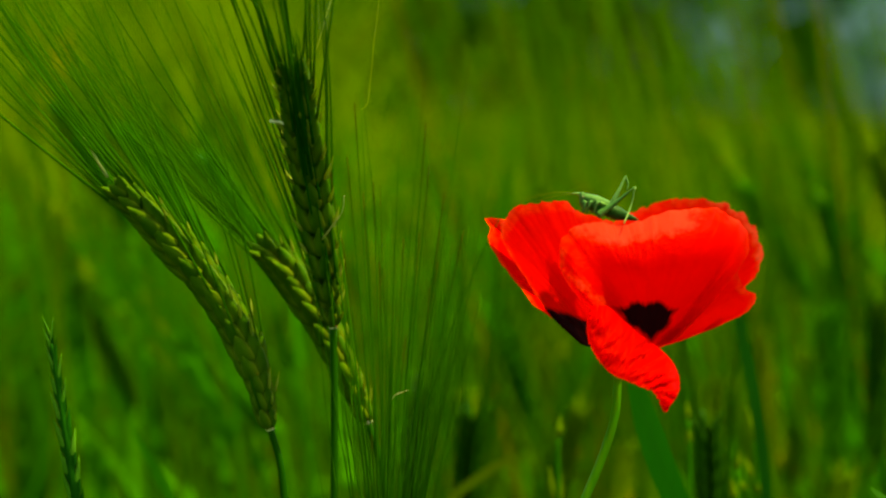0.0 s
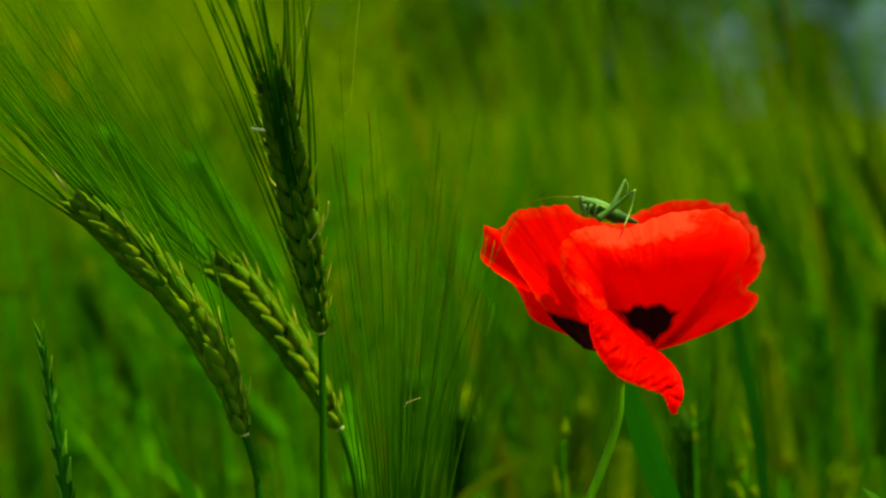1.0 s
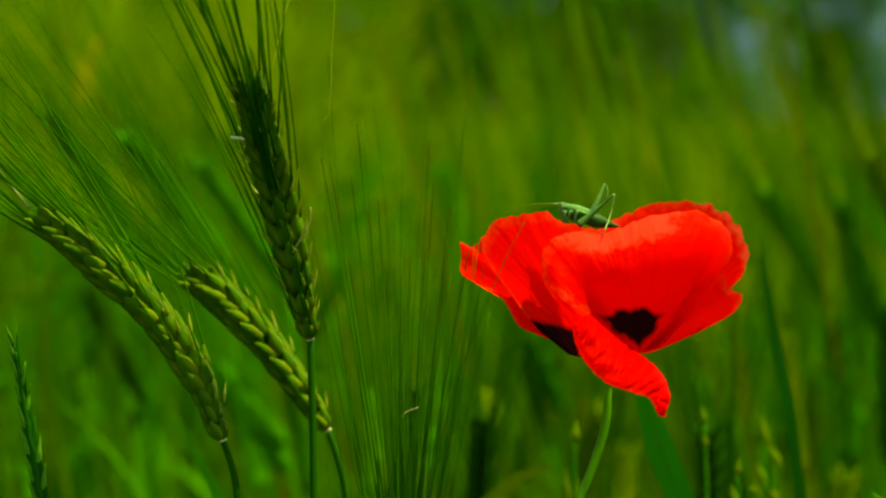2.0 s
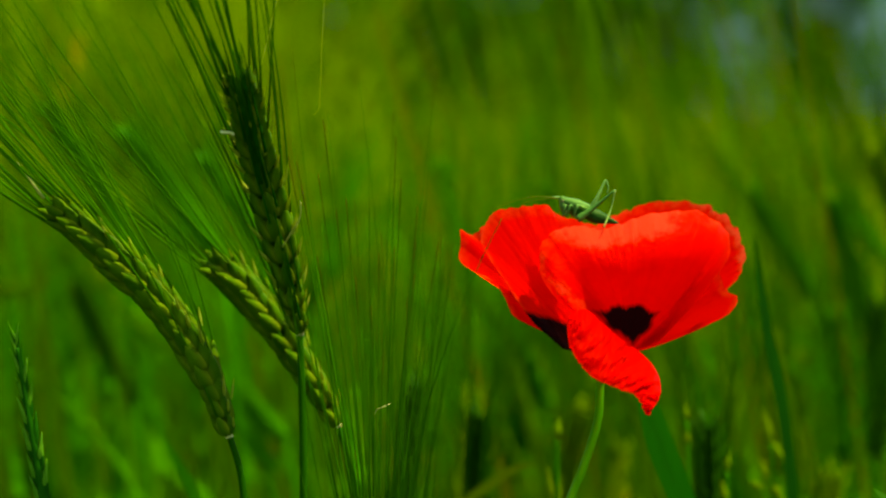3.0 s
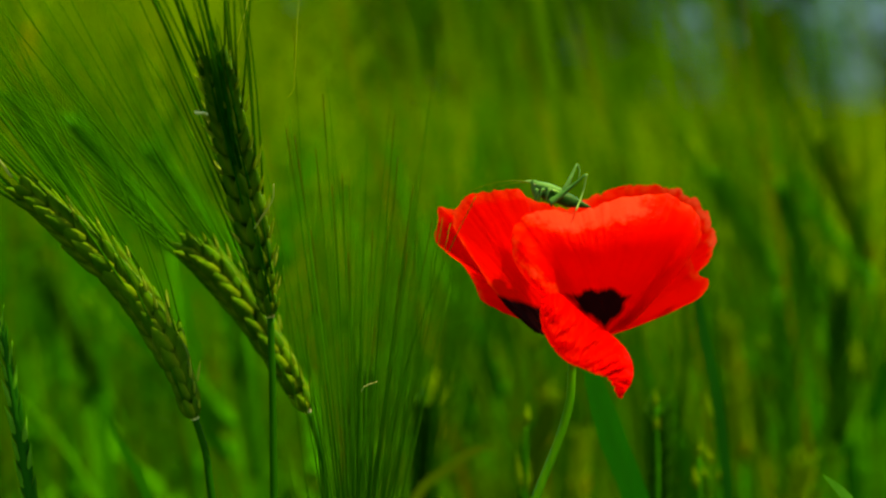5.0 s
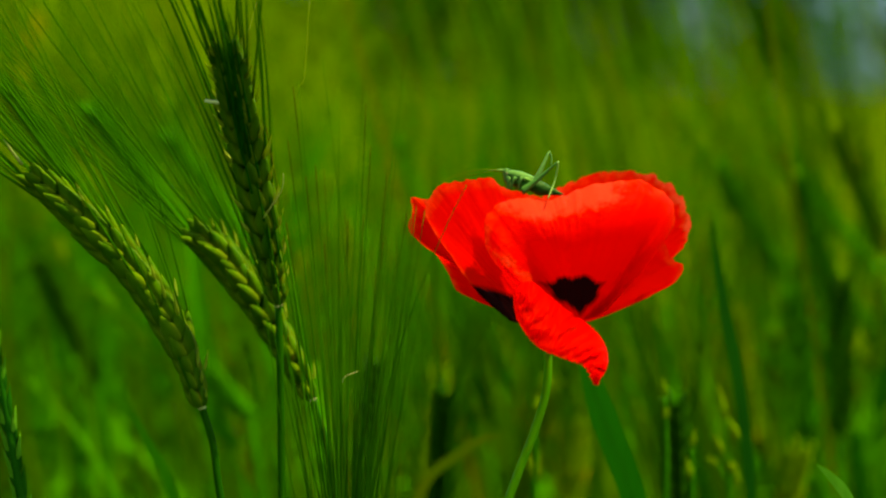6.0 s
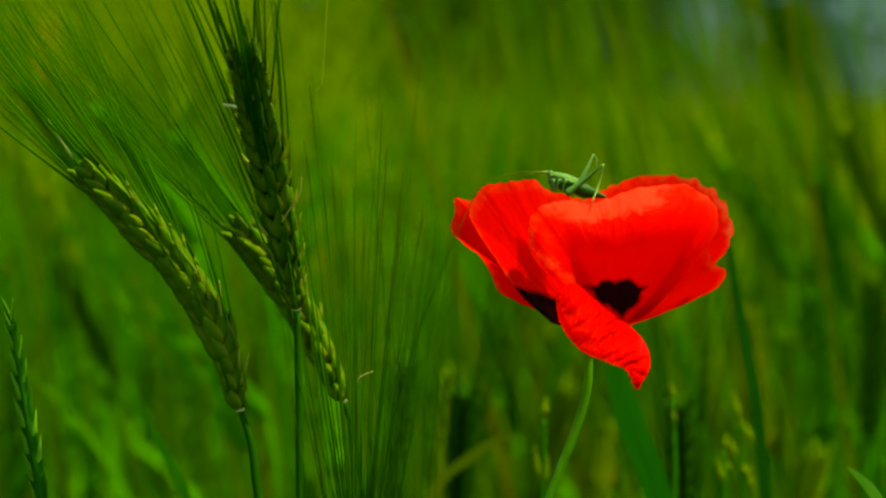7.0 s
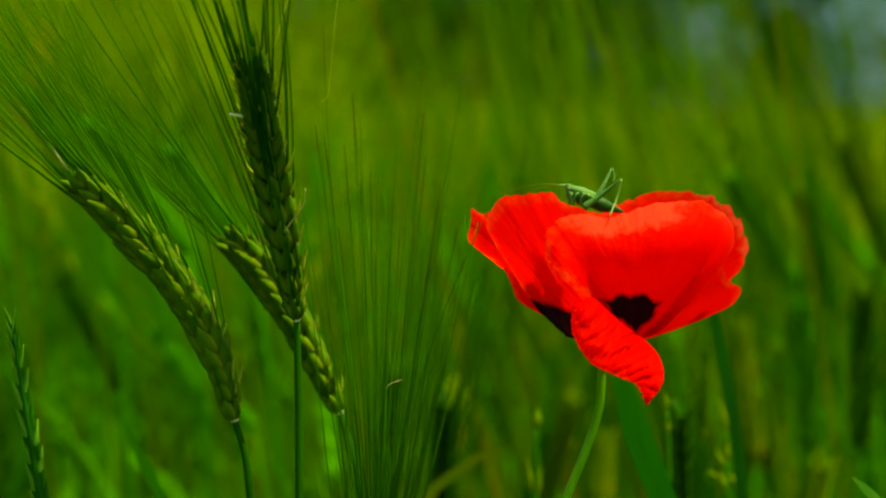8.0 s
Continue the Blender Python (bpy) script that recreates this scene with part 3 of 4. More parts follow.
plant3, ear3 = barley(BASE3, down(650, 1050, 0.559, BASE3) + [P(640, 900, 0.559), P(628, 820, 0.559), P(605, 745, 0.559)],
                      [P(605, 745, 0.559), P(560, 660, 0.559), P(495, 560, 0.555), P(448, 500, 0.551), P(402, 456, 0.546)], 0.0025, 80,
                      "green barley plant with a leaning, bearded ear", 13, spread=0.14, lift=0.40, hug=0.09, awn_share=0.56)
BASE4 = Vector((-0.009, 0.514, 0))
plant4, ear4 = barley(BASE4, down(672, 1500, 0.52, BASE4) + [P(664, 1400), P(660, 1330)],
                      [P(660, 1330), P(661, 1200), P(663, 1080), P(666, 960)], 0.0026, 90,
                      "barley plant whose long reddish awns rise in a fan", 14, awn_len=(0.085, 0.128), spread=0.19, lift=0.05, awn_material=RED_AWN, awn_share=0.6, front_share=1.0, awn_r=0.00024, hug=0.16, loose=1.6)

BASE5 = Vector((-0.002, 0.560, 0))
plant5, ear5 = barley(BASE5, down(745, 1500, 0.565, BASE5) + [P(738, 1400, 0.565), P(733, 1330, 0.565)],
                      [P(733, 1330, 0.565), P(726, 1200, 0.565), P(718, 1080, 0.565), P(710, 960, 0.565)], 0.0030, 84,
                      "barley plant whose long reddish awns rise in a fan", 15, awn_len=(0.085, 0.130), spread=0.17, lift=0.05, awn_material=RED_AWN, awn_share=0.35, front_share=1.0, awn_r=0.00024, hug=0.14, loose=1.6)

# long single awns of the fan, reddish towards their tips
for ax, ay in ((541, 250), (556, 262), (563, 305), (593, 285), (606, 190), (622, 350), (733, 225), (739, 300), (766, 350), (694, 430), (722, 420), (651, 470), (585, 430), (800, 415), (640, 330), (676, 520), (755, 470)):
    foot = 668 + (ax - 668) * 0.22
    d = 0.508 + 0.00004 * (ax - 540)
    part("awn", tube([P(foot, 985, 0.516), P(foot + (ax - foot) * 0.30, 985 + (ay - 985) * 0.36, d), P(foot + (ax - foot) * 0.68, 985 + (ay - 985) * 0.72, d), P(ax, ay, d)], lambda s: 0.00021 * (1 - 0.42 * s), 5, 16), RED_AWN, ear4)
# one long awn that leans before the flower
part("awn", tube([P(690, 960, 0.505), P(742, 700, 0.500), P(794, 545, 0.495), P(842, 432, 0.491), P(874, 368, 0.490)], lambda s: 0.00016 * (1 - 0.5 * s), 5, 24), AWN, plant4)
# withered bristles caught on the ears
part("broken_awn", tube([P(381, 220, 0.489), P(389, 222, 0.488), P(399, 222, 0.487), P(404, 225, 0.487)], lambda s: 0.0004 * (1 - 0.4 * s), 5, 8), GLINT_STRAW, ear2, "short pale withered awn")
part("broken_awn", tube([P(488, 425, 0.506), P(505, 398, 0.503), P(520, 372, 0.501), P(521, 345, 0.500)], lambda s: 0.00022 * (1 - 0.4 * s), 5, 10), DRY, ear2, "kinked pale withered awn")
part("broken_awn", tube([P(450, 112, 0.488), P(500, -60, 0.492), P(545, -130, 0.496), P(562, -60, 0.500), P(559, 80, 0.502), P(556, 150, 0.503), P(551, 185, 0.503), P(543, 192, 0.503)], lambda s: 0.0001 * (1 - 0.4 * s), 5, 40), GLINT_AND_AWN, ear2, "long hooked withered awn")
part("broken_awn", tube([P(98, 328, 0.500), P(80, 303, 0.499), P(62, 275, 0.498), P(50, 258, 0.497)], lambda s: 0.00045 * (1 - 0.9 * s), 5, 8), DRY, ear1, "dry straw-coloured awn stump")
part("broken_awn", tube([P(672, 722, 0.515), P(678, 708, 0.514), P(690, 702, 0.514), P(702, 698, 0.515)], lambda s: 0.00013 * (1 - 0.4 * s), 5, 8), DRY, ear4, "curled pale awn tip")


# ---- poppy ----
POPPY_BASE = Vector((0.016, 0.517, 0))
HEAD = P(1070, 640)
poppy = thing("poppy", POPPY_BASE, "bright red field poppy with dark blotches on a thin green stem", "poppy")
part("stem", tube([POPPY_BASE + Vector((0, 0, -0.01))] + down(930, 1300, 0.52, POPPY_BASE) + [P(968, 1000), P(1009, 882), P(1042, 800), P(1064, 725), P(1068, 665), P(1070, 640)],
                  lambda s: 0.00122 - 0.0002 * s, 10, 60), POPPY_STEM, poppy, "thin curved hairy green stem")
head = part("flower_head", blob(P(1074, 622), P(1080, 600) - P(1072, 640), (0, 1, 0), 0.007, 0.0052, 0.0052), POPPY_STEM, poppy, "open red flower", origin=HEAD)


def petal(bm, label, blotch=None, origin=None, pale=None):
    ob = part("petal", bm, PETAL, head, label, origin=origin)
    for name, depth in (("blotch", blotch), ("pale", pale)):
        at = ob.data.attributes.new(name, "FLOAT", "POINT")
        at.data.foreach_set("value", [depth(*on_plan(v.co + ORIGIN[ob])) * 0.14 if depth else -5.0 for v in ob.data.vertices])
    return ob


def petal_fold(x, y):
    """Depth, in metres, of the fold that runs from the broad petal's foot to its outer rim."""
    ax, ay, bx, by = 1150, 596, 1262, 440
    f = ((x - ax) * (bx - ax) + (y - ay) * (by - ay)) / ((bx - ax) ** 2 + (by - ay) ** 2)
    off = ((x - ax) * (by - ay) - (y - ay) * (bx - ax)) / math.hypot(bx - ax, by - ay)
    along = max(0.0, min(1.0, f * 5)) * max(0.0, min(1.0, (1.12 - f) * 3))
    return 0.0015 * along * math.exp(-(off / (7 if off < 0 else 22)) ** 2)


def sheen_rim(x, y):
    """Depth inside the sheen painted as a pale band along the broad petal's upper rim."""
    low = np.interp(x, (960, 985, 1030, 1075, 1105, 1150, 1190, 1215), (396, 408, 424, 433, 420, 411, 402, 380))
    band = min(low - y, (x - 968) * 0.6, (1205 - x) * 0.6)
    for (ax, ay), (bx, by) in (((958, 440), (964, 480)), ((964, 480), (1000, 497)), ((1000, 497), (1036, 533))):
        f = max(0.0, min(1.0, ((x - ax) * (bx - ax) + (y - ay) * (by - ay)) / ((bx - ax) ** 2 + (by - ay) ** 2)))
        band = max(band, 4.5 - math.hypot(x - ax - f * (bx - ax), y - ay - f * (by - ay)))
    return band * 0.5


def pale_side(x, y):
    """Depth inside the paler, frayed band along the back petal's outer rim."""
    return (math.hypot(x - 1178, y - 470) - 136 + 5 * math.sin(x * 0.11) + 5 * math.sin(y * 0.13)) * 0.5 if x > 1215 else -30


def heart(x, y):
    """Two lobes and a point below."""
    lobes = max(22 - math.hypot(x - 1100, y - 550), 26 - math.hypot(x - 1133, y - 553))
    lobes = max(lobes, 19 - math.hypot(x - 1116, y - 553))
    point = min(y - 540, (x - 1076) * 0.66 - (y - 550) * 0.75, (1163 - x) * 0.80 - (y - 546) * 0.60)
    return max(lobes, min(point, 12)) + 5


def foot_blotch(x, y):
    return min((y - 540 - 0.30 * (x - 957)) * 0.9, (1045 - x))


# back petal, its rim standing above the others
petal(sheet([P(1120, 600, 0.525), P(1122, 603, 0.525), P(1125, 606, 0.524)],
            [P(1050, 395, 0.545), P(1095, 366, 0.550), P(1150, 346, 0.552), P(1205, 341, 0.550), P(1262, 354, 0.545), P(1306, 392, 0.538), P(1323, 440, 0.532), P(1308, 480, 0.528), P(1282, 505, 0.526)],
            110, 40, 0.004, 0.0004, 1.0, curl=0.0, ruffle=0.0013, toward=Vector((0, 1, 0))), "red back petal with a ruffled rim", pale=pale_side)
# lower lobe on the far side, spread low
petal(sheet([P(1118, 604, 0.533), P(1122, 606, 0.533), P(1128, 608, 0.533)],
            [P(1270, 460, 0.524), P(1290, 498, 0.520), P(1311, 514, 0.514), P(1300, 536, 0.511), P(1255, 562, 0.514), P(1190, 590, 0.522), P(1142, 607, 0.533)],
            50, 26, 0.001, 0.00025, 5.0, ruffle=0.0006), "red petal spread low to one side")
# front petal, the broad one with the heart-shaped blotch
petal(sheet([P(1120, 606, 0.513), P(1124, 606, 0.513), P(1130, 606, 0.513)],
            [P(1018, 545, 0.501), P(966, 482, 0.497), P(960, 440, 0.500), P(985, 400, 0.504), P(1040, 389, 0.505), P(1085, 392, 0.505), P(1130, 372, 0.506), P(1195, 360, 0.507),
             P(1250, 366, 0.509), P(1290, 396, 0.511), P(1297, 430, 0.513), P(1268, 482, 0.515), P(1228, 528, 0.516), P(1182, 578, 0.517)],
            150, 70, 0.0095, 0.00045, 2.0, curl=-0.0022, ruffle=0.0009, even=0.6, peak=1.45, crease_at=petal_fold), "broad red front petal with a heart-shaped dark blotch", heart, pale=sheen_rim)
# side petal
petal(sheet([P(1052, 617, 0.515), P(1060, 615, 0.519), P(1075, 612, 0.523)],
            [P(1000, 604, 0.508), P(950, 558, 0.505), P(904, 494, 0.503), P(872, 446, 0.503), P(855, 410, 0.505), P(856, 390, 0.506), P(876, 368, 0.508), P(905, 357, 0.511), P(935, 354, 0.514), P(966, 350, 0.518), P(988, 364, 0.522), P(1010, 372, 0.525), P(1060, 390, 0.530)],
            110, 60, 0.0005, 0.0005, 3.0, ruffle=0.0010, peak=1.3), "red side petal with a dark blotch at its foot", foot_blotch)
LOBE_AT = P(1065, 612, 0.522)
LOBE_TIP = P(831, 386, 0.519)
lobe = petal(sheet([P(1060, 614, 0.522), P(1063, 613, 0.523), P(1066, 612, 0.524)],
                   [P(955, 563, 0.516), P(918, 540, 0.515), P(900, 500, 0.515), P(884, 477, 0.515), P(848, 457, 0.516), P(826, 438, 0.517), P(829, 410, 0.519), P(830, 383, 0.519), P(840, 390, 0.521), P(850, 394, 0.522), P(870, 382, 0.522), P(905, 392, 0.523), P(945, 410, 0.524)],
                   90, 30, 0.0005, 0.0003, 4.0, ruffle=0.0003, toward=Vector((0, 1, 0))), "red petal behind, its tip turned out", origin=LOBE_AT)
# petal folded out and hanging down
HINGE = P(1110, 610, 0.495)
hanging = petal(sheet([P(1012, 546, 0.498), P(1036, 533, 0.498), P(1072, 556, 0.500), P(1106, 584, 0.502), P(1140, 607, 0.503), P(1164, 632, 0.500), P(1175, 682, 0.493), P(1156, 714, 0.488)],
            [P(1011, 552, 0.497), P(1012, 592, 0.492), P(1030, 630, 0.489), P(1062, 659, 0.487), P(1098, 675, 0.486), P(1128, 686, 0.486), P(1139, 700, 0.487), P(1148, 719, 0.488)],
            150, 60, 0.003, 0.0006, 6.0, ruffle=0.0006, pleat=0.0021), "crumpled red petal hanging down", origin=HINGE)


# ---- bush cricket on the flower ----
CRICKET_AT = P(1050, 385, 0.5095)
cricket = thing("bush_cricket", CRICKET_AT, "small green bush cricket with long hind legs sitting on the poppy", "cricket")
CD = 0.5095


def C(x, y, dd=0.0):
    return P(x, y, CD + dd)


def taper(a, b, c, d):
    return lambda s: a + (b - a) * min(s / c, 1) if s < c else b + (d - b) * (s - c) / (1 - c)


part("abdomen", blob((C(1038, 364) + C(1099, 382)) / 2, C(1099, 382) - C(1038, 364), (0, 1, 0), 0.0088, 0.0036, 0.0034, 18, 12, lambda s: taper(0.72, 1.0, 0.35, 0.10)(s) * (1 + 0.06 * math.sin(s * 50))), INSECT_DARK, cricket, "ringed dark green abdomen")
part("thorax", blob((C(1000, 343) + C(1046, 357)) / 2, C(1046, 357) - C(1000, 343), (0, 1, 0), 0.0068, 0.0030, 0.0033, 12, 12, lambda s: taper(0.66, 1.0, 0.5, 0.75)(s)), INSECT, cricket, "grey-green saddle-shaped thorax")
part("collar", blob(C(1027, 361), C(1046, 366) - C(1008, 356), (0, 1, 0), 0.0060, 0.0030, 0.0034, 8, 10), INSECT_DARK, cricket, "dark side plate under the thorax")
part("head", blob(C(1000, 350), C(1003, 367) - C(997, 335), (0, 1, 0), 0.0042, 0.0019, 0.0026, 10, 12, lambda s: taper(0.6, 1.0, 0.6, 0.5)(s)), INSECT, cricket, "pale green head")
part("snout", tube([C(1002, 339), C(993, 338), C(982, 337)], taper(0.0006, 0.0004, 0.5, 0.0002), 7, 6), INSECT_PALE, cricket, "pale pointed brow")
part("eye", blob(C(1000, 343, -0.0012), (0, 0, 1), (0, 1, 0), 0.0007, 0.0007, 0.0005, 6, 8), EYE_MAT, cricket)
part("eye", blob(C(1000, 343, 0.0012), (0, 0, 1), (0, 1, 0), 0.0007, 0.0007, 0.0005, 6, 8), EYE_MAT, cricket)
part("wing_pad", blob(C(1036, 355, -0.0016), C(1050, 362) - C(1020, 349), (0, 1, 0), 0.0042, 0.0010, 0.0006, 8, 10), INSECT_PALE, cricket, "short pale wing pad")
part("wing_pad", blob(C(1036, 355, 0.0016), C(1050, 362) - C(1020, 349), (0, 1, 0), 0.0042, 0.0010, 0.0006, 8, 10), INSECT_PALE, cricket, "short pale wing pad")


def leg(name, pts, radius, material=None, label=""):
    return part(name, tube(pts, radius, 7, 12), material or INSECT, cricket, label)


for dd, knee, foot, hip in ((-0.0022, (1092, 323), (1073, 389), (1026, 376)), (0.0022, (1075, 305), (1078, 330), (1046, 366))):
    thigh = leg("hind_thigh", [C(*hip, dd), C(hip[0] * 0.55 + knee[0] * 0.45, hip[1] * 0.55 + knee[1] * 0.45 + 2, dd), C(*knee, dd * 1.6)], taper(0.00100, 0.0007, 0.35, 0.0002), INSECT, "long tapering green thigh")
    leg("hind_shin", [C(*knee, dd * 1.6), C((knee[0] + foot[0]) / 2 + 3, (knee[1] + foot[1]) / 2, dd * 1.5), C(*foot, dd * (3.0 if dd < 0 else 1.3))], taper(0.00028, 0.00022, 0.5, 0.00016), INSECT_PALE if dd < 0 else INSECT, "thin pale shin")
for x, ex, dd in ((1004, 1000, -0.0018), (1016, 1008, -0.0020), (1030, 1020, -0.0022), (1006, 1003, 0.0018), (1024, 1016, 0.002)):
    leg("leg", [C(x, 353, dd), C((x + ex) / 2 + 2, 352, dd * 1.5), C(ex + 3, 358, dd * 1.6), C(ex, 371, dd * 1.4)], taper(0.00050, 0.00042, 0.4, 0.00025), INSECT)
leg("antenna", [C(990, 338, -0.0006), C(955, 336, -0.001), C(915, 344, -0.001), C(870, 362, -0.002)], taper(0.00014, 0.0001, 0.5, 0.00005), RUST_LEAF, "hair-thin brown feeler")
leg("antenna", [C(990, 338, 0.0006), C(960, 341, 0.001), C(925, 350, 0.002), C(895, 366, 0.003)], taper(0.00014, 0.0001, 0.5, 0.00005), RUST_LEAF, "hair-thin brown feeler")

# ---- ryegrass spike ----
SPIKE_BASE = Vector((-0.088, 0.515, 0))
ryegrass = thing("ryegrass", SPIKE_BASE, "narrow dark green ryegrass spike", "grass")
axis_pts = [P(36, 602), P(46, 660), P(60, 745), P(76, 840), P(92, 935), P(108, 1060)]
part("stem", tube(axis_pts + [P(120, 1300), (SPIKE_BASE + P(120, 1300)) / 2, SPIKE_BASE + Vector((0, 0, -0.01))], lambda s: 0.0005 + 0.0008 * min(1, s * 2), 8, 60), SPIKE, ryegrass)
axis_line = spline(axis_pts, 100)
rg = random.Random(3)
for i in range(20):
    k = 2 + i * 5
    t = (axis_line[max(k - 3, 0)] - axis_line[min(k + 3, 100)]).normalized()
    sgn = -1 if i % 2 else 1
    side = t.cross(Vector((0, 1, 0))).normalized() * sgn
    wide = 0.36 + 0.64 * min(1, i / 10)
    for j, (off, tone) in enumerate(((0.0, SPIKE), (0.35, SPIKE_EDGE if sgn > 0 else SPIKE), (0.7, SPIKE_EDGE))[:3 if i % 3 else 2]):
        d = (t + side * (0.20 + 0.10 * off) + Vector((0, -0.05 + 0.1 * off, 0))).normalized()
        c = axis_line[k] + side * (0.0009 + 0.0008 * off) * wide + t * 0.0035 * (1 + off)
        part("floret", blob(c, d, (0, 1, 0), 0.0088 * (0.7 + 0.3 * wide), 0.0025 * wide * (1 - 0.35 * off), 0.0017 * wide, 6, 6, lambda s: taper(0.5, 1.0, 0.35, 0.05)(s)), tone, ryegrass)


# ---- leaves of grass near the flower ----
def grass_leaf(pts, width, material, label, facing=Vector((0, -1, 0)), fold=0.0):
    base = Vector((pts[-1].x, pts[-1].y, 0))
    root = thing("grass_leaf", base, label, "leaf", "loose leaf blades")
    part("midrib", tube([p + Vector((0, 0.0003, 0)) for p in spline(pts, 12)], lambda s: 0.0001 + 0.0002 * s, 5), material, root)
    part("blade", blade(pts + [pts[-1].lerp(base, 0.5), base + Vector((0, 0, -0.01))], width, fold, 26, facing), material, root)
    return root


def w_leaf(peak, at=0.35):
    return lambda s: peak * min(1, (s / at) ** 0.7) * (1 - 0.35 * max(0, s - at))


leaf_wide = grass_leaf([P(1105, 610, 0.60), P(1128, 690, 0.60), P(1160, 790, 0.60), P(1198, 890, 0.60), P(1225, 1000, 0.60)], w_leaf(0.0082, 0.3), LEAF, "broad blue-green grass leaf behind the poppy")
leaf_shaded = grass_leaf([P(1294, 400, 0.67), P(1306, 490, 0.67), P(1322, 590, 0.67), P(1342, 690, 0.67), P(1358, 800, 0.67), P(1370, 950, 0.67)], w_leaf(0.0042), SHADED_LEAF, "upright grass leaf, coloured dark green for its shade")
leaf_rust = grass_leaf([P(925, 814, 0.70), P(902, 815, 0.70), P(872, 828, 0.70), P(838, 852, 0.70), P(800, 880, 0.70), P(770, 930, 0.70)], w_leaf(0.0036), RUST_LEAF, "bent grass leaf with a rusty tip")
leaf_pale = grass_leaf([P(240, 745, 0.66), P(268, 800, 0.66), P(300, 858, 0.66), P(330, 930, 0.66)], w_leaf(0.0036), SOFT_EAR, "pale green grass leaf")
leaf_tip = grass_leaf([P(1535, 854, 0.53), P(1556, 872, 0.53), P(1585, 905, 0.53), P(1610, 960, 0.53)], w_leaf(0.0028), SPIKE_EDGE, "pale tip of a grass leaf")


# ---- barley behind, out of focus ----
def soft_barley(x, y, height, lean, seed, label):
    """A whole plant seen softly: stem, leaf, ear with its grains in one mesh, beard."""
    rg = random.Random(seed)
    base = Vector((x - lean * 0.15, y, 0))
    root = thing("barley_plant", base, label, "barley", "barley plants behind the poppy")
    ax = Vector((lean, rg.uniform(-0.3, 0.3), 1.0 - abs(lean) * 0.3)).normalized()
    tip = Vector((x, y, height))
    neck = tip - ax * 0.076
    part("stem", tube([base - Vector((0, 0, 0.01)), base.lerp(neck, 0.5) + Vector((-lean * 0.02, 0, 0)), neck], lambda s: 0.0016 - 0.0006 * s, 6, 12), SOFT_EAR, root)
    bm, beard = bmesh.new(), bmesh.new()
    n = 22
    for i in range(n):
        p = neck + ax * 0.068 * i / n
        for turn in (0, 60, 120, 180, 240, 300):
            if (i + turn // 60) % 2:
                continue
            a = radians(turn + 10)
            o1 = ax.cross(Vector((0, 1, 0))).normalized()
            rad = o1 * math.cos(a) + o1.cross(ax) * math.sin(a)
            d = (ax + rad * 0.33).normalized()
            add_tube(bm, [p + rad * 0.001, p + rad * 0.002 + d * 0.003, p + rad * 0.002 + d * 0.006, p + rad * 0.002 + d * 0.010], lambda s: 0.0019 * (1 - 0.85 * abs(s - 0.4) / 0.6), 5)
            if rg.random() < 0.62:
                e = (ax + rad * rg.uniform(0.05, 0.26) + Vector((0, 0, 0.15))).normalized()
                q = p + rad * 0.002 + d * 0.009
                ln = rg.uniform(0.08, 0.12)
                add_tube(beard, [q, q + d * ln * 0.3 + e * ln * 0.2, q + d * ln * 0.36 + e * ln * 0.62], lambda s: 0.00032 * (1 - 0.7 * s), 3, cap=False)
    # ears labelled dark get the colour that has their shade in it
    part("ear", bm, SHADED_EAR if "dark" in label else FIELD_EAR if any(w in label for w in ("pale", "bright")) else SOFT_EAR, root)
    part("beard", beard, AWN, root)
    for _ in range(2):
        z = rg.uniform(0.55, 0.8) * height
        a = rg.uniform(0, 6.28)
        o = base.lerp(neck, z / height)
        dv = Vector((math.cos(a), math.sin(a), 0))
        ln = rg.uniform(0.10, 0.17)
        part("leaf", blade([o, o + dv * ln * 0.25 + Vector((0, 0, ln * 0.35)), o + dv * ln * 0.55 + Vector((0, 0, ln * 0.75)), o + dv * ln * 0.8 + Vector((0, 0, ln * 0.95))],
                           lambda s: 0.0055 * min(1, 0.2 + s * 5) * (1 - s ** 2) + 0.0005, 0.2, 10, Vector((0, 0, 0.5)) - dv), SOFT_LEAF, root)
    return root


def at_plan(px, py, d):
    q = P(px, py, d)
    return q.x, q.y, q.z


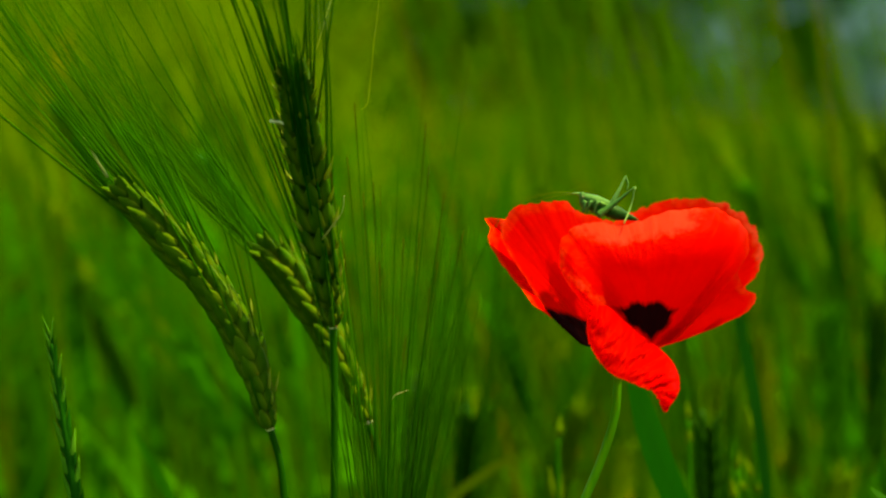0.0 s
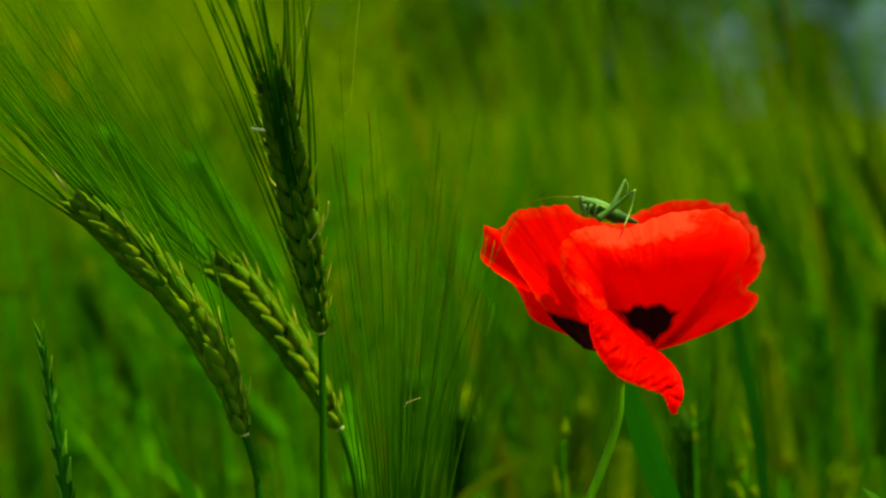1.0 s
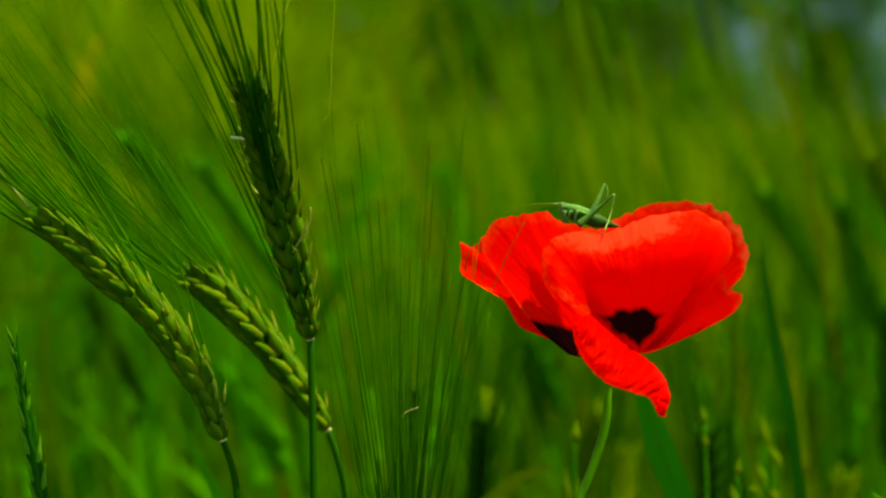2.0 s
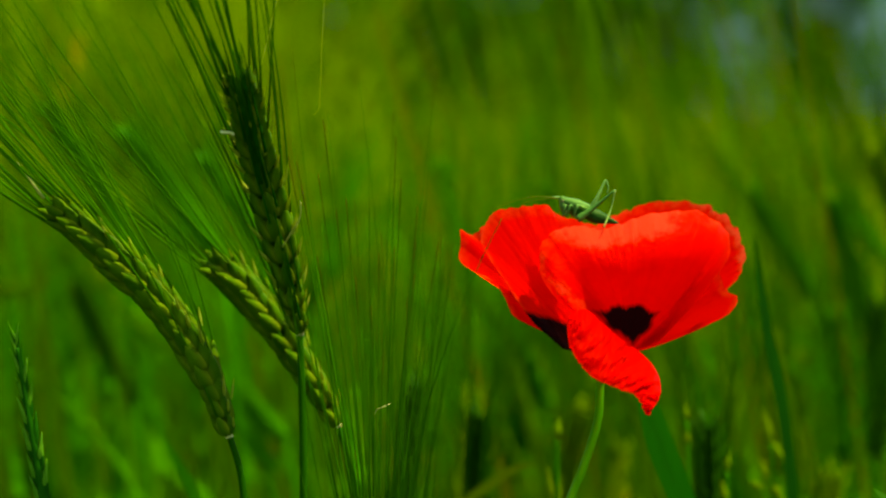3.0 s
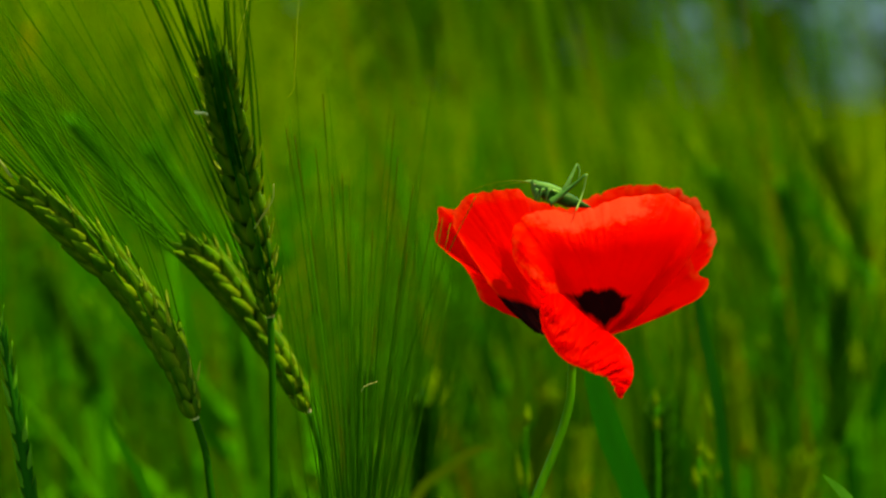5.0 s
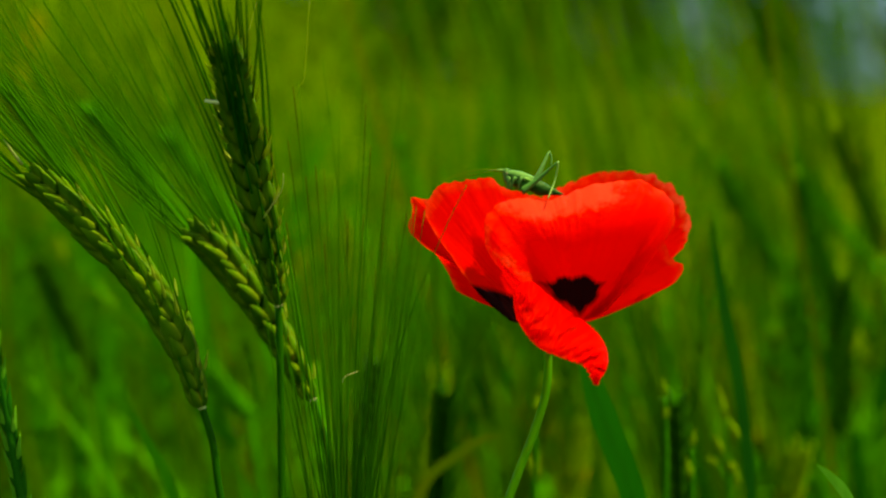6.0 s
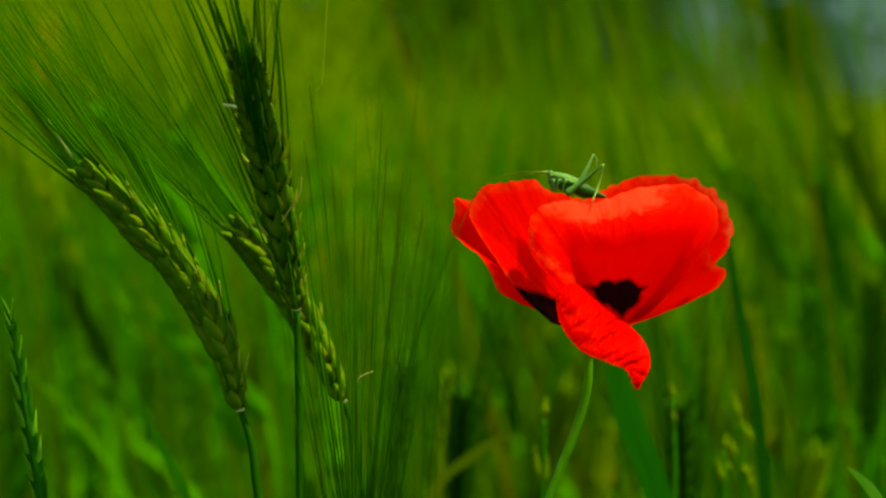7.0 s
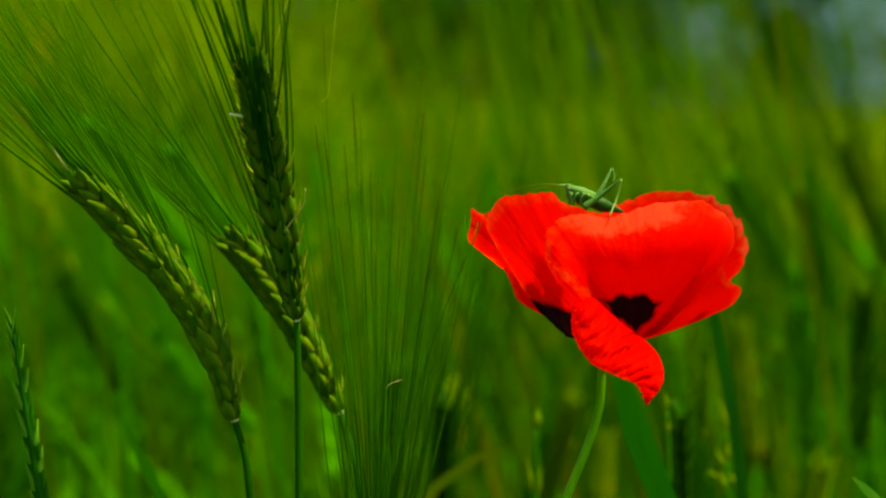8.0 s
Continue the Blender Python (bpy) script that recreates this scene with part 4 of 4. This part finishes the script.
SOFT = []
for px, py, d, lean, label in [(826, 690, 0.74, 0.05, "barley plant with an upright ear coloured dark for its shade"), (1222, 705, 0.73, -0.04, "barley plant with an upright ear coloured dark for its shade"),
                               (112, 470, 1.05, -0.38, "barley plant with a drooping ear coloured dark for its shade"), (300, 570, 1.00, -0.8, "barley plant with a leaning ear"),
                               (1090, 760, 0.98, 0.1, "pale green barley plant in soft focus"), (735, 640, 0.78, 0.1, "barley plant with a shade-dark ear half hidden by awns"),
                               (1455, 520, 0.98, -0.05, "tall green barley plant behind the poppy"), (1440, 320, 1.05, -0.3, "tall green barley plant behind the poppy"),
                               (1516, 232, 1.0, -0.40, "tall barley plant with a pale bowed ear"), (1400, 600, 1.10, 0.05, "tall pale green barley plant behind the poppy"), (1275, 640, 1.15, 0.1, "pale green barley plant in soft focus"), (1330, 560, 1.05, -0.1, "pale green barley plant in soft focus"),
                               (1290, 300, 1.1, -0.5, "tall barley plant with a long beard"), (1120, 330, 1.3, -0.3, "barley plant with a long beard"),
                               (940, 300, 1.4, -0.2, "barley plant with a long beard"), (760, 260, 1.2, -0.2, "barley plant with a long beard"),
                               (704, 340, 1.5, 1.9, "barley plant with a bright bowed ear"), (684, 286, 1.7, 1.8, "barley plant with a bright bowed ear"), (76, 490, 1.25, 2.0, "barley plant with a bright bowed ear"), (330, 250, 0.95, -0.6, "barley plant with a long beard"),
                               (180, 200, 0.90, -0.6, "barley plant with a long beard"), (60, 160, 1.0, -0.5, "barley plant with a long beard"),
                               (1548, 500, 0.92, 0.0, "barley plant with an upright ear coloured dark for its shade"), (1020, 690, 0.95, 0.2, "pale green barley plant in soft focus"),
                               (450, 620, 1.15, -0.2, "green barley plant behind the poppy"), (30, 640, 1.2, -0.3, "green barley plant behind the poppy"),
                               (1475, 800, 0.85, 0.2, "pale green barley plant in soft focus"), (900, 560, 1.1, -0.1, "green barley plant behind the poppy"), (815, 665, 0.95, 0.1, "pale green barley plant in soft focus")]:
    x, y, z = at_plan(px, py, d)
    SOFT.append(soft_barley(x, y, z, lean, 100 + len(SOFT), label))


# ---- seeding wild grasses between the barley, a little out of focus ----
def wild_grass(foot, spikelets, d, label):
    """A bent stalk and its loose pointed spikelets, each given by its two ends on the plan grid."""
    low = P(*foot, d)
    base = Vector((low.x + 0.004, low.y, 0))
    root = thing("wild_grass", base, label, "grass", "seeding wild grasses")
    top = spikelets[0]
    part("stem", tube([base - Vector((0, 0, 0.01)), base.lerp(low, 0.5), low, P((foot[0] + top[2]) / 2 + 3, (foot[1] + top[3]) / 2, d), P(top[2], top[3], d)], lambda s: 0.0011 - 0.0006 * s, 6, 30), SOFT_EAR, root)
    for ax, ay, bx, by, wide in spikelets:
        a, b = P(ax, ay, d), P(bx, by, d)
        part("spikelet", blob((a + b) / 2, a - b, (0, 1, 0), (a - b).length, wide * d / FOCAL, wide * 0.7 * d / FOCAL, 8, 8, lambda s: taper(0.35, 1.0, 0.35, 0.06)(s)), FIELD_EAR, root)
        part("stalklet", tube([b, (b + P(foot[0], by + 40, d)) / 2, P(foot[0], by + 70, d)], lambda s: 0.0004, 5, 8), SOFT_EAR, root)
    return root


weed = wild_grass((1342, 960), [(1322, 712, 1336, 775, 15), (1336, 765, 1360, 812, 16), (1316, 800, 1330, 838, 14), (1300, 842, 1322, 856, 13), (1336, 838, 1350, 872, 16), (1352, 850, 1358, 900, 12)], 0.70, "yellow-green seeding grass with loose spikelets")
SOFT.append(wild_grass((960, 960), [(968, 728, 964, 768, 17), (948, 815, 956, 880, 13), (972, 830, 966, 890, 11)], 0.66, "pale green seeding grass with few spikelets"))
SOFT.append(wild_grass((1283, 960), [(1290, 790, 1286, 825, 12), (1276, 838, 1284, 882, 18)], 0.66, "yellow-green seeding grass with loose spikelets"))
SOFT.append(wild_grass((1196, 960), [(1190, 700, 1194, 735, 11), (1193, 738, 1196, 780, 12)], 0.66, "pale green seeding grass with few spikelets"))


# ---- motion of the wind ----
# seconds, lean of the plant (degrees), rise of the plant (mm), turn of its head on the neck (degrees)
POPPY_ROWS = [(0, 0.273, 0.39, 0.86), (0.5, 0.42, 0.14, 0.99), (1, 0.171, -0.17, -0.09), (1.5, -0.24, -0.25, -1.37), (1.7, -0.389, -0.53, -1.26),
              (2.07, -0.502, -0.749, -1.757), (2.43, -0.52, -0.813, -2.346), (2.8, -0.456, -0.76, -1.31), (3, -0.364, -0.67, 0.89), (3.5, 0, 0, 0),
              (4, 0.238, 0.27, 0.43), (4.5, 0.226, -0.01, 1.05), (4.7, 0.129, 0.12, 0.95), (5.07, -0.072, 0.359, 0.271), (5.43, -0.351, 0.633, -0.728),
              (5.8, -0.536, 0.71, -0.82), (6, -0.611, 0.62, -0.12), (6.5, -0.433, 1.01, -0.25), (7, -0.07, 0.86, 0.3), (7.5, 0.237, 0.64, 1.29),
              (8, 0.296, 0.03, 1.39)]
EAR_ROWS = [
    (plant1, ear1, [(0, 0.729, 0.9, 2.38), (0.5, 0.473, 0.32, 1.2), (1, 0.063, -0.14, -0.08), (1.5, -0.434, -0.69, -2.02), (1.7, -0.676, -0.56, -2.37),
                    (2.07, -0.8, -0.507, -2.732), (2.43, -0.717, -0.563, -2.804), (2.8, -0.546, -0.62, -2.22), (3, -0.386, -0.64, -1.28), (3.5, 0, 0, 0),
                    (4, 0.221, 0.5, -0.35), (4.5, 0.029, 0.32, -0.28), (4.7, -0.071, 0.58, -0.61), (5.07, -0.186, 0.807, -0.656), (5.43, -0.266, 0.917, -0.34),
                    (5.8, -0.242, 0.91, -0.07), (6, -0.152, 0.85, 0.03), (6.5, 0.1, 1.05, 1.39), (7, 0.352, 0.96, 2.05), (7.5, 0.425, 1.18, 2.45),
                    (8, 0.355, 0.86, 1.97)]),
    (plant2, ear2, [(0, 0.777, 1.25, 2.32), (0.5, 0.682, 0.64, 1.72), (1, 0.387, -0.01, 1.46), (1.5, 0.04, -0.86, 0.28), (1.7, -0.12, -0.78, 0.02),
                    (2.07, -0.247, -0.721, -0.076), (2.43, -0.282, -0.673, 0.012), (2.8, -0.234, -0.57, -0.01), (3, -0.155, -0.43, -0.17), (3.5, 0, 0, 0),
                    (4, 0.164, 0.53, -1.05), (4.5, 0.122, 0.47, 0.19), (4.7, 0.132, 0.75, 0.3), (5.07, 0.15, 1.023, 0.488), (5.43, 0.172, 1.183, 0.735),
                    (5.8, 0.183, 1.17, 0.93), (6, 0.184, 1.06, 1.05), (6.5, 0.248, 1.09, 0.91), (7, 0.285, 0.89, 0.74), (7.5, 0.335, 1.23, 0.78), (8, 0.395, 0.7, 2.15)]),
    (plant3, ear3, [(0, 0.562, 0.94, 3.66), (0.5, 0.245, 0.54, 1.51), (1, -0.213, -0.26, -1.44), (1.5, -0.747, -0.58, -3.37), (1.7, -0.903, -0.02, -4.3),
                    (2.07, -0.933, 0.351, -5.036), (2.43, -0.774, 0.368, -4.918), (2.8, -0.571, 0.24, -3.52), (3, -0.41, 0.12, -1.54), (3.5, 0, 0, 0),
                    (4, 0.124, 0.31, 0.76), (4.5, 0.041, 0.43, 0.65), (4.7, -0.012, 0.56, -0.26), (5.07, -0.086, 0.796, -0.741), (5.43, -0.153, 1.068, -0.48),
                    (5.8, -0.159, 1.15, 0.08), (6, -0.12, 1.07, 0.59), (6.5, 0.075, 1.38, 2.04), (7, 0.271, 1.45, 2.89), (7.5, 0.361, 1.38, 3.61),
                    (8, 0.311, 1.03, 2.74)]),
    (plant4, ear4, [(0, 0.23, 2.3, -0.1), (0.5, 0.29, 1.7, 0.3), (1, 0.27, 0.6, 0.2), (1.5, 0.15, -0.6, -0.5), (3, -0.13, -1.3, -2.4), (3.5, 0, 0, -1.5), (4, 0.13, 0.7, -0.7),
                    (4.5, 0.29, 1.4, 0.3), (6, -0.06, 1.2, -1.9), (6.5, -0.09, 1.4, -2.1), (7, -0.04, 2.0, -1.7), (7.5, 0.16, 2.8, -0.5), (8, 0.35, 2.6, 0.6)]),
]
SPIKE_ROWS = [(0, 0.596, 0.29), (0.5, 0.596, 0.35), (1, 0.249, 0.11), (1.5, -0.296, -0.54), (1.7, -0.539, -0.56), (2.07, -0.699, -0.504), (2.43, -0.681, -0.405),
              (2.8, -0.54, -0.43), (3, -0.372, -0.56), (3.5, 0, 0), (4, 0.259, 0.47), (4.5, 0.339, 0.53), (4.7, 0.314, 0.66), (5.07, 0.222, 0.693),
              (5.43, 0.069, 0.61), (5.8, -0.045, 0.57), (6, -0.1, 0.6), (6.5, -0.09, 0.5), (7, 0.04, 0.4), (7.5, 0.14, 0.5), (8, 0.2, 0.5)]
# seconds, turn of the petal behind about the line from its foot to its tip, and its swing about its foot (degrees)
LOBE_ROWS = [(0, -80, 0), (0.5, -70, 0), (1, -20, -1), (1.5, 0, -3), (1.7, 0, -3.4), (2.3, 0, -3.6), (2.8, 0, -3.2), (3, 0, -2.8), (3.5, 0, 0), (4, -8, 0), (4.5, -20, 0), (4.7, -25, 0),
             (5.8, -35, 0), (6, -35, 0), (6.5, -30, 0), (7, -30, 0), (7.5, -15, 0), (8, -5, 0)]


# seconds, lean (degrees) of the seeding grass
WEED_ROWS = [(0, 0), (0.5, -0.19), (1, -0.43), (1.5, -0.58), (2.2, -0.4), (3, 0), (3.5, 0), (4, -0.15), (4.5, -0.28), (5.2, -0.25), (6, -0.13), (6.5, -0.08), (7, -0.12), (7.5, -0.19), (8, -0.31)]
# seconds, lean (degrees) and rise (mm) of the rusty leaf
RUST_ROWS = [(0, 0.12, 2.6), (0.5, 0.14, 2.4), (1, 0.13, 2.1), (1.5, 0.12, 1.6), (2.2, 0.02, 0.3), (3, -0.02, 0.1), (3.5, 0, 0), (4, 0.02, 0.3), (4.5, 0.06, 1.2), (5.2, 0.1, 1.9), (6, 0.13, 2.2), (6.5, 0.13, 2.3), (7, 0.11, 2.2), (7.5, 0.08, 2.2), (8, 0.03, 1.8)]
HANGING_ROWS = [(0, 0), (0.5, 4), (1, 8), (1.5, 14), (3, 3), (3.5, 0), (4, 0), (4.5, 1), (6, 4), (6.5, 4), (7, 2), (7.5, -2), (8, -3)]


def root_pose(root, lean, rise):
    b = ORIGIN[root]
    return pose(b.x, b.y, b.z + rise * 0.001, 0, lean, 0)


def neck_pose(child, turn):
    q = ORIGIN[child] - ORIGIN[child.parent]
    return pose(q.x, q.y, q.z, 0, turn, 0)


# seconds, lean of the whole crop in the gusts (degrees)
GUSTS = [(0, 0.55), (0.5, 0.3), (1, -0.15), (1.5, -0.6), (2.2, -0.75), (3, -0.35), (3.5, 0), (4, 0.15), (4.5, 0.05), (5.2, -0.2), (6, -0.1), (6.5, 0.1), (7, 0.25), (7.5, 0.35), (8, 0.3)]


def sway(root, seed, amount, gust=0.0):
    """A gentle swing of one's own about the foot, and the gusts that all share."""
    rg = random.Random(seed)
    ph, sp = rg.uniform(0, 6.28), rg.uniform(1.3, 2.2)
    b = ORIGIN[root]
    walk(root, [(t, pose(b.x, b.y, b.z, amount * 0.4 * math.sin(sp * 0.7 * t + ph * 2), gust * g + amount * (math.sin(sp * t + ph) - math.sin(sp * 3.5 + ph)), 0)) for t, g in GUSTS])


def motions():
    walk(poppy, [(t, root_pose(poppy, a, dz)) for t, a, dz, _ in POPPY_ROWS])
    walk(head, [(t, neck_pose(head, th)) for t, _, _, th in POPPY_ROWS])
    seat = Matrix.Translation(ORIGIN[cricket] - ORIGIN[head])
    walk(cricket, [(t, root_pose(poppy, a, dz) @ neck_pose(head, th) @ seat) for t, a, dz, th in POPPY_ROWS])
    q = ORIGIN[lobe] - ORIGIN[head]
    walk(lobe, [(t, pose(q.x, q.y, q.z, 0, swing, 0) @ Matrix.Rotation(radians(th), 4, LOBE_TIP - LOBE_AT)) for t, th, swing in LOBE_ROWS])
    q = ORIGIN[hanging] - ORIGIN[head]
    walk(hanging, [(t, pose(q.x, q.y, q.z, 0, 0, th)) for t, th in HANGING_ROWS])
    for root, ear, rows in EAR_ROWS:
        walk(root, [(t, root_pose(root, a, dz)) for t, a, dz, _ in rows])
        walk(ear, [(t, neck_pose(ear, th)) for t, _, _, th in rows])
    walk(ryegrass, [(t, root_pose(ryegrass, a, dz)) for t, a, dz in SPIKE_ROWS])
    for i, root in enumerate(SOFT):
        sway(root, 300 + i, 0.25, 0.6)
    for i, root in enumerate(TUFTS):
        sway(root, 330 + i, 0.25, 1.2)
    sway(plant5, 350, 0.2, 0.3)
    walk(weed, [(t, root_pose(weed, a, 0)) for t, a in WEED_ROWS])
    walk(leaf_rust, [(t, root_pose(leaf_rust, a, dz)) for t, a, dz in RUST_ROWS])
    for i, root in enumerate((leaf_wide, leaf_shaded, leaf_pale, leaf_tip)):
        sway(root, 400 + i, 0.3)


motions()
